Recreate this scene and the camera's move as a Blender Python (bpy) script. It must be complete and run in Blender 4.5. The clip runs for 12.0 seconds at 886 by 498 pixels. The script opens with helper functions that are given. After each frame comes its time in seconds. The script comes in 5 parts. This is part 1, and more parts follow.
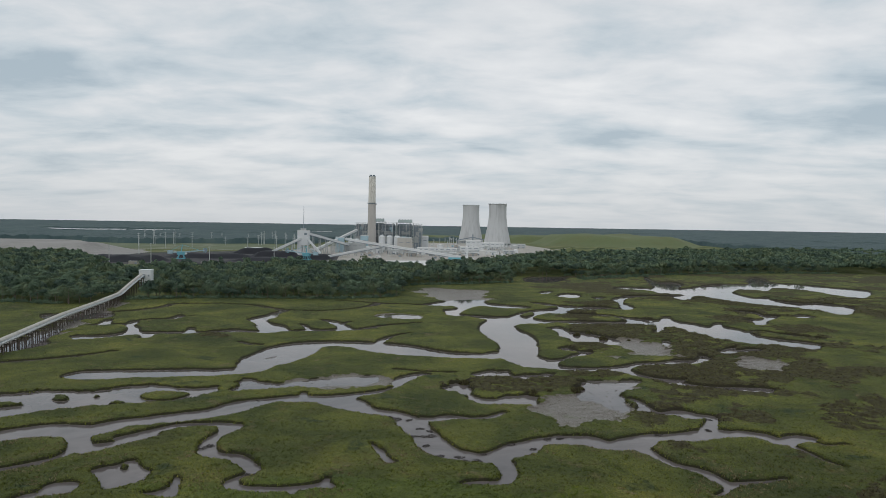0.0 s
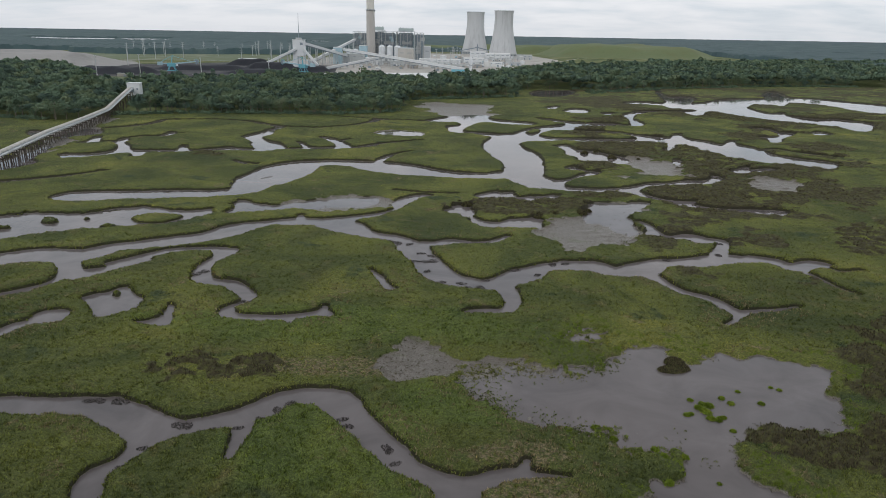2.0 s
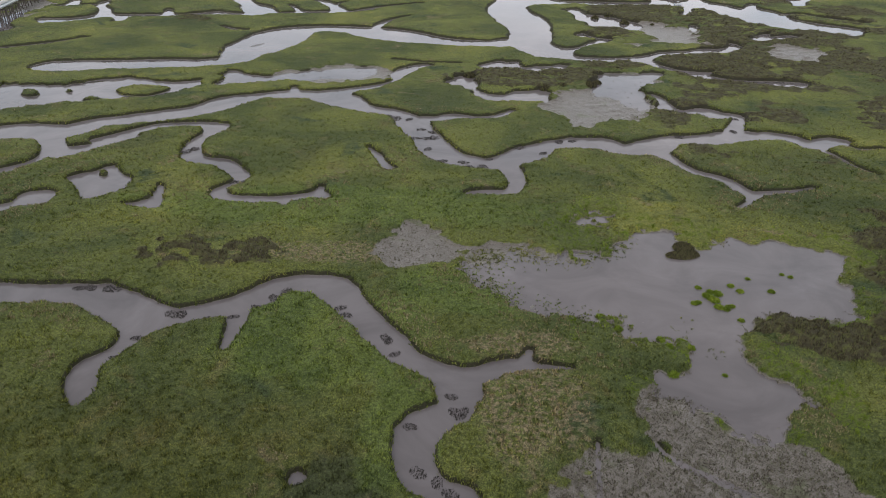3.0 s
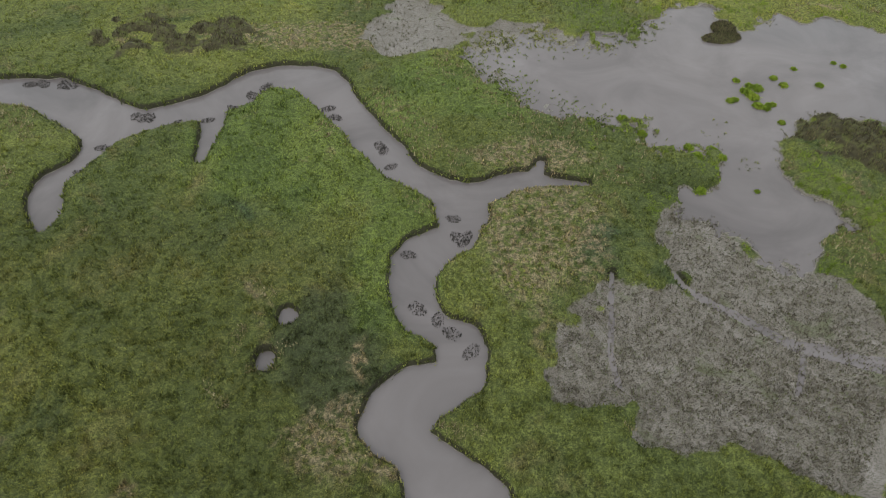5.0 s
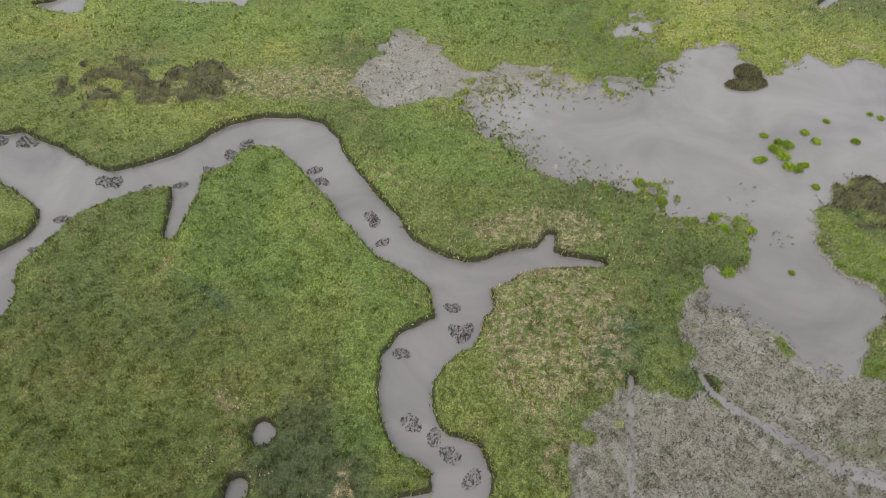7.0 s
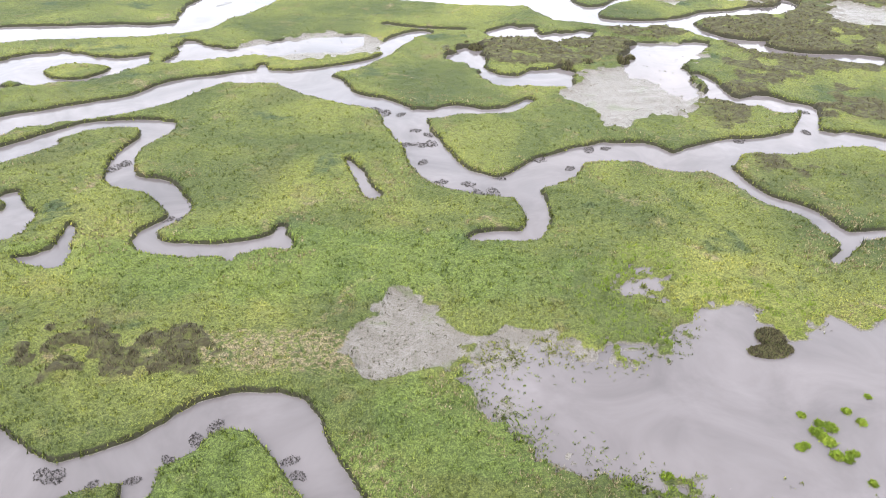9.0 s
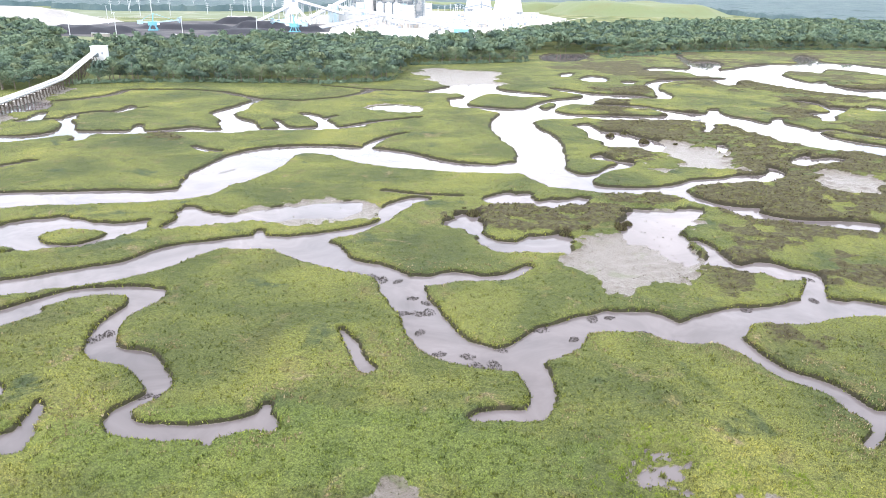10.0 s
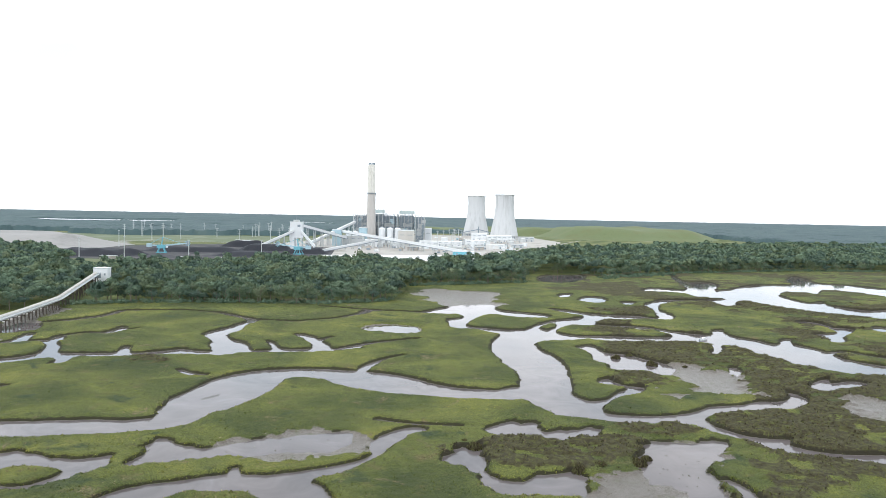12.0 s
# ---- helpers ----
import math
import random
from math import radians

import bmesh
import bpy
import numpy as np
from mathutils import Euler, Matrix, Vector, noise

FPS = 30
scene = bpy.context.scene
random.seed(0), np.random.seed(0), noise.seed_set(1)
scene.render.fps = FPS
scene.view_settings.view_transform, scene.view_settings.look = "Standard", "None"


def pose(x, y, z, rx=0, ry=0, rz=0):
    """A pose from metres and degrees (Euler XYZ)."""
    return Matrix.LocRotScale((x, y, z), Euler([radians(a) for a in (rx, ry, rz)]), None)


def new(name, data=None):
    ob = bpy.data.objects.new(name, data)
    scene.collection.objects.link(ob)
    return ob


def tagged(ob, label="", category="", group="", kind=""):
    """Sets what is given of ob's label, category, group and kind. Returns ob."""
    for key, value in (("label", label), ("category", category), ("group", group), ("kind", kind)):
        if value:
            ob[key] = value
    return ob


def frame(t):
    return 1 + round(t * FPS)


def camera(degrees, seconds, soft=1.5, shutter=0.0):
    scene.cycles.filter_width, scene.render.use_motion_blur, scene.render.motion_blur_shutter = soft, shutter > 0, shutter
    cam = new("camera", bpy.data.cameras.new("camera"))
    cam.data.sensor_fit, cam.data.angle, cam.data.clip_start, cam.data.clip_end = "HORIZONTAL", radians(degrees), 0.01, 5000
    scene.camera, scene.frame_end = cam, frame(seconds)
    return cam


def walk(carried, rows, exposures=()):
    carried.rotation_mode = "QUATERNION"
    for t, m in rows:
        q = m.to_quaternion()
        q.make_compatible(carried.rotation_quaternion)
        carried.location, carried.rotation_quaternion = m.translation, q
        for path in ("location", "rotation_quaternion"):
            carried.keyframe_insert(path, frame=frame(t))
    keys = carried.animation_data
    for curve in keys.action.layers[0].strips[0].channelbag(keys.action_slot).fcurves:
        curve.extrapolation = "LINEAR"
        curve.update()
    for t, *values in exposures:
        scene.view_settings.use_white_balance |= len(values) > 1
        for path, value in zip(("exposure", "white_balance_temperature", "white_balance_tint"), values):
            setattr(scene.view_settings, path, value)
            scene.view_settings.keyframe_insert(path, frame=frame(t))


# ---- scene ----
cam = camera(64.56, 12.0, soft=0.55)
PATH = [
    (0, pose(-0.00, -55.00, 82.38, 87.81, 0.00, 0.00) @ pose(0, 0, 0, 0, 0, 0.91)),
    (0.5, pose(0.12, -50.54, 82.29, 85.47, 0.00, 0.00) @ pose(0, 0, 0, 0, 0, 0.91)),
    (1, pose(0.20, -45.87, 82.23, 81.54, 0.00, -0.01) @ pose(0, 0, 0, 0, 0, 0.92)),
    (1.5, pose(0.30, -41.20, 82.17, 77.45, 0.00, -0.01) @ pose(0, 0, 0, 0, 0, 0.93)),
    (2, pose(0.39, -36.60, 82.11, 72.73, 0.00, -0.01) @ pose(0, 0, 0, 0, 0, 0.97)),
    (2.5, pose(0.48, -31.92, 82.03, 67.93, 0.00, -0.02) @ pose(0, 0, 0, 0, 0, 1.02)),
    (3, pose(0.52, -27.22, 81.92, 62.11, 0.00, -0.07) @ pose(0, 0, 0, 0, 0, 1.08)),
    (3.5, pose(0.52, -22.56, 81.79, 56.10, 0.00, -0.14) @ pose(0, 0, 0, 0, 0, 1.12)),
    (3.7, pose(0.58, -20.61, 81.79, 53.68, 0.00, -0.16) @ pose(0, 0, 0, 0, 0, 1.12)),
    (5.3, pose(0.78, -5.31, 82.05, 40.89, 0.00, -0.18) @ pose(0, 0, 0, 0, 0, 1.03)),
    (5.5, pose(0.81, -3.38, 82.08, 40.87, 0.00, -0.18) @ pose(0, 0, 0, 0, 0, 1.03)),
    (6, pose(0.86, 1.42, 82.15, 40.83, 0.00, -0.17) @ pose(0, 0, 0, 0, 0, 1.04)),
    (6.5, pose(0.87, 6.22, 82.24, 40.74, 0.00, -0.18) @ pose(0, 0, 0, 0, 0, 1.04)),
    (6.7, pose(0.90, 8.19, 82.33, 40.70, 0.00, -0.16) @ pose(0, 0, 0, 0, 0, 1.03)),
    (8.3, pose(1.50, 24.06, 83.29, 47.75, 0.00, 0.11) @ pose(0, 0, 0, 0, 0, 0.99)),
    (8.5, pose(1.45, 26.00, 83.38, 50.37, 0.00, 0.13) @ pose(0, 0, 0, 0, 0, 0.98)),
    (9, pose(1.04, 29.99, 83.45, 56.87, 0.00, 0.09) @ pose(0, 0, 0, 0, 0, 1.04)),
    (9.5, pose(0.78, 34.44, 83.44, 63.24, 0.00, 0.05) @ pose(0, 0, 0, 0, 0, 1.11)),
    (10, pose(0.64, 39.16, 83.36, 69.47, 0.00, 0.07) @ pose(0, 0, 0, 0, 0, 1.14)),
    (10.5, pose(0.64, 43.98, 83.19, 75.56, 0.00, 0.17) @ pose(0, 0, 0, 0, 0, 1.15)),
    (11, pose(0.53, 48.52, 82.93, 81.72, 0.00, 0.24) @ pose(0, 0, 0, 0, 0, 1.11)),
    (11.5, pose(0.67, 52.71, 82.62, 87.01, 0.00, 0.31) @ pose(0, 0, 0, 0, 0, 1.10)),
    (12, pose(0.85, 56.97, 82.31, 87.11, 0.00, 0.35) @ pose(0, 0, 0, 0, 0, 1.10)),
]
# stops over the clip: the picture brightens while the camera looks down, and falls back at the end
walk(cam, PATH, exposures=[(0, -0.54, 6300, 10), (1.5, -0.46, 6300, 11), (2.5, 0, 6250, 14), (3, 0.22, 6250, 15), (3.5, 0.32, 6250, 14), (5.3, 0.8, 6350, 7), (6.5, 1.16, 6350, 7),
                           (8.3, 1.64, 6250, 12), (9, 1.89, 6150, 15), (9.5, 1.87, 6150, 18), (10.5, 1.68, 6150, 18), (11, 1.5, 6150, 15), (11.5, 1.08, 6100, 12), (12, 0.76, 6150, 11)])

# ------------------------------------------------------------------ light
SUN_UP, SUN_ROUND = radians(48), radians(215)


def make_world():
    """A closed cloud deck over a Nishita sky: streaked grey layers, thinner and brighter near the horizon."""
    w = bpy.data.worlds.new("overcast_sky")
    scene.world = w
    w.use_nodes = True
    nt = w.node_tree
    nt.nodes.clear()
    N = nt.nodes.new
    L = nt.links.new
    out, bg = N("ShaderNodeOutputWorld"), N("ShaderNodeBackground")
    sky = N("ShaderNodeTexSky")
    sky.sky_type, sky.sun_disc = "NISHITA", False
    sky.sun_elevation, sky.sun_rotation = SUN_UP, SUN_ROUND
    sky.air_density, sky.dust_density = 1.0, 2.0
    dim = N("ShaderNodeVectorMath")
    dim.operation = "SCALE"
    dim.inputs["Scale"].default_value = 0.10
    L(sky.outputs["Color"], dim.inputs[0])
    tc = N("ShaderNodeTexCoord")
    sep = N("ShaderNodeSeparateXYZ")
    L(tc.outputs["Generated"], sep.inputs[0])

    def calc(op, a, b=None, clamp=False):
        n = N("ShaderNodeMath")
        n.operation, n.use_clamp = op, clamp
        for i, v in enumerate((a, b)):
            if v is None:
                continue
            if isinstance(v, (int, float)):
                n.inputs[i].default_value = v
            else:
                L(v, n.inputs[i])
        return n.outputs[0]
    up = calc("ADD", calc("MAXIMUM", sep.outputs["Z"], 0.0), 0.16)
    com = N("ShaderNodeCombineXYZ")
    L(calc("DIVIDE", sep.outputs["X"], up), com.inputs[0])
    L(calc("DIVIDE", sep.outputs["Y"], up), com.inputs[1])

    def cloud(scale, detail, stretch, warp):
        m = N("ShaderNodeMapping")
        m.inputs["Scale"].default_value = stretch
        m.inputs["Rotation"].default_value = (0, 0, radians(12))
        L(com.outputs[0], m.inputs[0])
        n = N("ShaderNodeTexNoise")
        n.inputs["Scale"].default_value, n.inputs["Detail"].default_value = scale, detail
        n.inputs["Roughness"].default_value, n.inputs["Distortion"].default_value = 0.55, warp
        L(m.outputs[0], n.inputs["Vector"])
        return n.outputs[0]
    big = cloud(0.62, 5, (0.8, 1.05, 1), 0.35)
    fine = cloud(2.2, 7, (0.8, 1.1, 1), 0.25)
    mixed = calc("ADD", calc("MULTIPLY", big, 0.54), calc("MULTIPLY", fine, 0.46))
    ramp = N("ShaderNodeValToRGB")
    e = ramp.color_ramp.elements
    e[0].position, e[0].color = 0.38, (0.50, 0.59, 0.645, 1)
    e[1].position, e[1].color = 0.59, (1.0, 0.995, 0.975, 1)
    e.new(0.45).color = (0.69, 0.755, 0.785, 1)
    e.new(0.52).color = (0.87, 0.885, 0.885, 1)
    L(mixed, ramp.inputs[0])
    # the bright band low over the horizon
    low = calc("POWER", calc("SUBTRACT", 1.0, calc("MULTIPLY", sep.outputs["Z"], 3.6), True), 3.0)
    band = N("ShaderNodeMix")
    band.data_type = "RGBA"
    band.inputs["B"].default_value = (0.66, 0.68, 0.685, 1)
    L(calc("MULTIPLY", low, 0.75), band.inputs["Factor"])
    L(ramp.outputs[0], band.inputs["A"])
    full = N("ShaderNodeMix")
    full.data_type = "RGBA"
    full.inputs["Factor"].default_value = 0.93
    L(dim.outputs[0], full.inputs["A"])
    L(band.outputs["Result"], full.inputs["B"])
    L(full.outputs["Result"], bg.inputs[0])
    # dimming towards the unseen zenith, added to lower the light on the ground
    L(calc("SUBTRACT", 1.30, calc("MULTIPLY", calc("MAXIMUM", sep.outputs["Z"], 0.0), 0.26)), bg.inputs[1])
    L(bg.outputs[0], out.inputs[0])


make_world()
sun = new("sun", bpy.data.lights.new("sun", "SUN"))
sun.data.energy, sun.data.angle, sun.data.color = 0.65, radians(25), (1.0, 0.96, 0.9)
sun.rotation_euler = (radians(90) - SUN_UP, 0, radians(180) - SUN_ROUND)


# ------------------------------------------------------------------ materials
class Nodes:
    """Short hand for a node material."""

    def __init__(self, name):
        self.mat = bpy.data.materials.new(name)
        self.mat.use_nodes = True
        self.t = self.mat.node_tree
        self.bsdf = self.t.nodes["Principled BSDF"]

    def n(self, kind, **inputs):
        x = self.t.nodes.new(kind)
        for k, v in inputs.items():
            self.put(x.inputs[k.replace("_", " ")], v)
        return x

    def put(self, socket, v):
        if isinstance(v, bpy.types.NodeSocket):
            self.t.links.new(v, socket)
        else:
            socket.default_value = v

    def pos(self):
        return self.n("ShaderNodeNewGeometry").outputs["Position"]

    def noise(self, scale, detail=4, rough=0.55, vec=None, warp=0.0):
        x = self.n("ShaderNodeTexNoise", Scale=scale, Detail=detail, Roughness=rough, Distortion=warp)
        self.put(x.inputs["Vector"], vec or self.pos())
        return x.outputs[0]

    def ramp(self, fac, stops):
        r = self.n("ShaderNodeValToRGB")
        e = r.color_ramp.elements
        e[0].position, e[0].color = stops[0][0], (*stops[0][1], 1)
        e[1].position, e[1].color = stops[-1][0], (*stops[-1][1], 1)
        for p, c in stops[1:-1]:
            e.new(p).color = (*c, 1)
        self.put(r.inputs[0], fac)
        return r.outputs[0]

    def mix(self, f, a, b, blend="MIX"):
        m = self.n("ShaderNodeMix")
        m.data_type, m.blend_type = "RGBA", blend
        for k, v in (("Factor", f), ("A", a), ("B", b)):
            self.put(m.inputs[k], (*v, 1) if isinstance(v, tuple) and len(v) == 3 else v)
        return m.outputs["Result"]

    def math(self, op, a, b=0.0, clamp=False):
        m = self.n("ShaderNodeMath")
        m.operation, m.use_clamp = op, clamp
        self.put(m.inputs[0], a)
        self.put(m.inputs[1], b)
        return m.outputs[0]

    def step(self, v, lo, hi):
        m = self.n("ShaderNodeMapRange")
        m.interpolation_type = "SMOOTHSTEP"
        for k, x in (("Value", v), ("From Min", lo), ("From Max", hi)):
            self.put(m.inputs[k], x)
        return m.outputs[0]

    def blob(self, p, ragged, x, y, rx, ry):
        """1 inside an oval on the plan, with a ragged edge."""
        v = self.n("ShaderNodeVectorMath", Vector=p)
        v.operation = "MULTIPLY_ADD"
        v.inputs[1].default_value, v.inputs[2].default_value = (1 / rx, 1 / ry, 0), (-x / rx, -y / ry, 0)
        r = self.n("ShaderNodeVectorMath", Vector=v.outputs[0])
        r.operation = "LENGTH"
        return self.step(self.math("ADD", r.outputs["Value"], self.math("MULTIPLY", self.math("SUBTRACT", ragged, 0.5), 1.6)), 1.15, 0.75)

    def attr(self, name):
        a = self.n("ShaderNodeAttribute")
        a.attribute_name = name
        return a

    def island(self):
        return self.n("ShaderNodeNewGeometry").outputs["Random Per Island"]

    def done(self, color, rough=0.8, metal=0.0, bump=None, depth=0.1, dist=1.0, spec=0.3):
        self.put(self.bsdf.inputs["Base Color"], (*color, 1) if isinstance(color, tuple) else color)
        self.put(self.bsdf.inputs["Roughness"], rough)
        self.put(self.bsdf.inputs["Metallic"], metal)
        self.put(self.bsdf.inputs["Specular IOR Level"], spec)
        if bump is not None:
            b = self.n("ShaderNodeBump", Strength=depth, Distance=dist, Height=bump)
            self.t.links.new(b.outputs[0], self.bsdf.inputs["Normal"])
        return self.mat


def cordgrass_colour(k):
    """Green cordgrass: bright, dull and straw-coloured stands at several scales."""
    p = k.pos()
    wide = k.noise(0.022, 5, 0.6, p, 0.6)
    mid = k.noise(0.11, 5, 0.6, p, 0.4)
    c = k.ramp(wide, [(0.28, (0.053, 0.071, 0.026)), (0.45, (0.092, 0.114, 0.035)), (0.57, (0.142, 0.162, 0.045)), (0.72, (0.220, 0.228, 0.061))])
    c = k.mix(k.step(mid, 0.56, 0.78), c, (0.155, 0.136, 0.065))
    c = k.mix(k.step(k.noise(0.05, 4, 0.6, p, 0.5), 0.58, 0.72), c, (0.050, 0.074, 0.038))
    c = k.mix(k.math("MULTIPLY", k.step(k.noise(0.016, 6, 0.65, p, 0.8), 0.54, 0.70), 0.4), c, (0.074, 0.074, 0.038))
    # stands with a colour of their own: olive short grass inside the bend, fresh green on its levee, straw on the point
    ragged = k.noise(0.09, 5, 0.65, p, 0.8)
    stand = k.blob(p, ragged, -50, 40, 55, 34)
    c = k.mix(k.math("MULTIPLY", stand, 0.6), c, k.ramp(mid, [(0.3, (0.048, 0.060, 0.020)), (0.5, (0.082, 0.092, 0.026)), (0.7, (0.122, 0.116, 0.038))]))
    c = k.mix(k.math("MULTIPLY", k.blob(p, ragged, -14, 44, 9, 12), 0.7), c, (0.046, 0.056, 0.032))
    for x, y, rx, ry in ((-24, 90, 20, 20), (-6, 62, 7, 18), (12, 108, 26, 12), (-30, 150, 60, 14)):
        c = k.mix(k.math("MULTIPLY", k.blob(p, ragged, x, y, rx, ry), 0.6), c, k.ramp(mid, [(0.35, (0.084, 0.126, 0.032)), (0.65, (0.136, 0.186, 0.046))]))
    dry = k.math("ADD", k.blob(p, ragged, 16, 68, 12, 15), k.blob(p, ragged, -25, 123, 24, 6), True)
    dry = k.math("ADD", dry, k.math("ADD", k.blob(p, ragged, 16, 86, 12, 4), k.blob(p, ragged, -10, 32, 9, 6), True), True)
    c = k.mix(k.math("MULTIPLY", dry, k.math("MULTIPLY", k.step(k.noise(1.1, 3, 0.6, p), 0.40, 0.60), 0.85)), c, (0.235, 0.190, 0.132))
    straw = k.math("MULTIPLY", k.step(k.noise(0.07, 3, 0.5, p, 1.0), 0.62, 0.74), k.step(k.noise(0.6, 3, 0.6, p), 0.4, 0.62))
    c = k.mix(straw, c, (0.220, 0.175, 0.115))
    # single tufts: bright tops and shaded gaps, put into the colour by noise
    tuft = k.ramp(k.noise(2.3, 3, 0.65, p, 0.2), [(0.34, (0.66, 0.64, 0.58)), (0.5, (1.10, 1.06, 0.96)), (0.66, (1.56, 1.48, 1.3))])
    return k.mix(1.0, c, tuft, "MULTIPLY")


def mat_marsh():
    k = Nodes("marsh_ground")
    p = k.pos()
    cover = k.n("ShaderNodeSeparateColor", Color=k.attr("cover").outputs["Color"])
    bare, rush, land = cover.outputs[0], cover.outputs[1], cover.outputs[2]
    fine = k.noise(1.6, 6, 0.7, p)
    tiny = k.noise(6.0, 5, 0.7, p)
    # shade between the blades, put into the ground colour as dark flecks
    gap_shade = k.math("MAXIMUM", k.step(tiny, 0.46, 0.60), k.math("MULTIPLY", k.step(fine, 0.50, 0.62), 0.8))
    grass = k.mix(k.math("MULTIPLY", gap_shade, 0.82), cordgrass_colour(k), (0.022, 0.029, 0.011))
    reed = k.ramp(k.noise(0.5, 6, 0.7, p, 0.5), [(0.3, (0.026, 0.022, 0.012)), (0.5, (0.060, 0.053, 0.026)), (0.66, (0.098, 0.110, 0.030))])
    c = k.mix(k.step(k.math("ADD", rush, k.math("MULTIPLY", k.math("SUBTRACT", k.noise(0.6, 5, 0.65, p, 0.4), 0.5), 0.7)), 0.38, 0.60), grass, reed)
    mud = k.ramp(k.noise(0.22, 6, 0.7, p, 0.4), [(0.3, (0.158, 0.138, 0.116)), (0.5, (0.190, 0.169, 0.147)), (0.7, (0.245, 0.222, 0.200))])
    mud = k.mix(k.math("MULTIPLY", k.step(k.noise(5.5, 3, 0.65, p, 0.2), 0.46, 0.60), 0.72), mud, (0.066, 0.058, 0.038))
    mud = k.mix(k.math("MULTIPLY", k.step(k.noise(0.13, 4, 0.6, p, 0.8), 0.57, 0.68), 0.5), mud, (0.085, 0.105, 0.030))
    wet_edge = k.math("ADD", bare, k.math("MULTIPLY", k.math("SUBTRACT", fine, 0.5), 0.9))
    c = k.mix(k.step(wet_edge, 0.35, 0.6), c, mud)
    # stems and mud on the banks, with the shade under the blades darkened in
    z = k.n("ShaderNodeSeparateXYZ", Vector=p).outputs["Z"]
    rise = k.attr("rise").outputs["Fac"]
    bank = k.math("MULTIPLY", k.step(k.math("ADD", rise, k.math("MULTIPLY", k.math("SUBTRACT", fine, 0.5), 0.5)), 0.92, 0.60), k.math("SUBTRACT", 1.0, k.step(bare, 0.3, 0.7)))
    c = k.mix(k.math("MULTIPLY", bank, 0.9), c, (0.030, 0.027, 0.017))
    c = k.mix(k.step(z, 0.20, 0.02), c, mud)
    # dry land: turf, sand and litter
    turf = k.ramp(k.noise(0.012, 6, 0.65, p, 0.3), [(0.35, (0.055, 0.075, 0.028)), (0.55, (0.13, 0.15, 0.05)), (0.7, (0.24, 0.22, 0.15))])
    c = k.mix(land, c, turf)
    rough = k.math("SUBTRACT", 0.9, k.math("MULTIPLY", k.step(wet_edge, 0.4, 0.7), 0.58))
    return k.done(c, rough, bump=k.math("ADD", k.math("MULTIPLY", fine, 0.6), k.math("MULTIPLY", tiny, 0.35)), depth=1.0, dist=0.6, spec=0.2)


def mat_water():
    k = Nodes("turbid_water")
    p = k.pos()
    silt = k.ramp(k.noise(0.05, 5, 0.6, p, 0.8), [(0.3, (0.094, 0.082, 0.080)), (0.6, (0.138, 0.121, 0.119)), (0.75, (0.170, 0.151, 0.151))])
    rip = k.noise(2.2, 3, 0.5, p)
    rough = k.math("ADD", 0.03, k.math("MULTIPLY", k.step(k.noise(0.06, 4, 0.6, p, 0.6), 0.5, 0.7), 0.07))
    k.bsdf.inputs["IOR"].default_value = 1.33
    return k.done(silt, rough, bump=rip, depth=0.03, dist=0.1, spec=0.35)


def mat_leaf(name, dark, mid, light, scale=0.06):
    k = Nodes(name)
    p = k.pos()
    c = k.ramp(k.noise(scale, 5, 0.65, p, 0.3), [(0.3, dark), (0.52, mid), (0.72, light)])
    c = k.mix(k.math("MULTIPLY", k.island(), 0.4), c, dark)
    k.bsdf.inputs["Subsurface Weight"].default_value = 0.0
    return k.done(c, 0.75, bump=k.noise(1.2, 4, 0.7, p), depth=0.6, dist=0.6, spec=0.2)


def mat_plain(name, color, rough=0.7, metal=0.0, var=0.25, scale=0.15, streak=False, grime=(0.16, 0.14, 0.12)):
    """A painted, cast or sheet surface with stains at two scales; streak stretches them down the wall."""
    k = Nodes(name)
    p = k.pos()
    if streak:
        m = k.n("ShaderNodeMapping", Scale=(1.0, 1.0, 0.07), Vector=p)
        v = m.outputs[0]
    else:
        v = p
    s = k.noise(scale, 6, 0.65, v, 0.2)
    f = k.math("MULTIPLY", k.step(s, 0.45, 0.75), var * 2)
    c = k.mix(f, color, tuple(g * 0.5 + a * 0.5 for g, a in zip(grime, color)))
    g = k.noise(scale * 9, 4, 0.6, p)
    c = k.mix(k.math("MULTIPLY", k.step(g, 0.5, 0.8), var), c, tuple(a * 0.72 for a in color))
    return k.done(c, rough, metal, bump=g, depth=0.15, dist=0.2)


MARSH, WATER = mat_marsh(), mat_water()
GRASS_K = Nodes("cordgrass_blades")
GRASS = GRASS_K.done(GRASS_K.mix(1.0, cordgrass_colour(GRASS_K), GRASS_K.ramp(GRASS_K.island(), [(0.0, (0.30, 0.33, 0.32)), (0.5, (0.95, 0.95, 0.94)), (1.0, (1.85, 1.75, 1.5))]), "MULTIPLY"), 0.8, spec=0.06)
RUSH_K = Nodes("needle_rush_blades")
RUSH = RUSH_K.done(RUSH_K.ramp(RUSH_K.island(), [(0.0, (0.028, 0.023, 0.013)), (0.45, (0.066, 0.057, 0.030)), (0.68, (0.135, 0.112, 0.064)), (1.0, (0.13, 0.155, 0.045))]), 0.8, spec=0.2)
STUB_K = Nodes("dead_stubble")
STUB = STUB_K.done(STUB_K.ramp(STUB_K.island(), [(0.0, (0.050, 0.045, 0.030)), (0.4, (0.115, 0.100, 0.074)), (0.75, (0.235, 0.210, 0.172)), (1.0, (0.110, 0.130, 0.045))]), 0.85, spec=0.2)
LIME = mat_leaf("bright_marsh_herb", (0.09, 0.130, 0.014), (0.17, 0.235, 0.022), (0.27, 0.315, 0.036), 0.5)
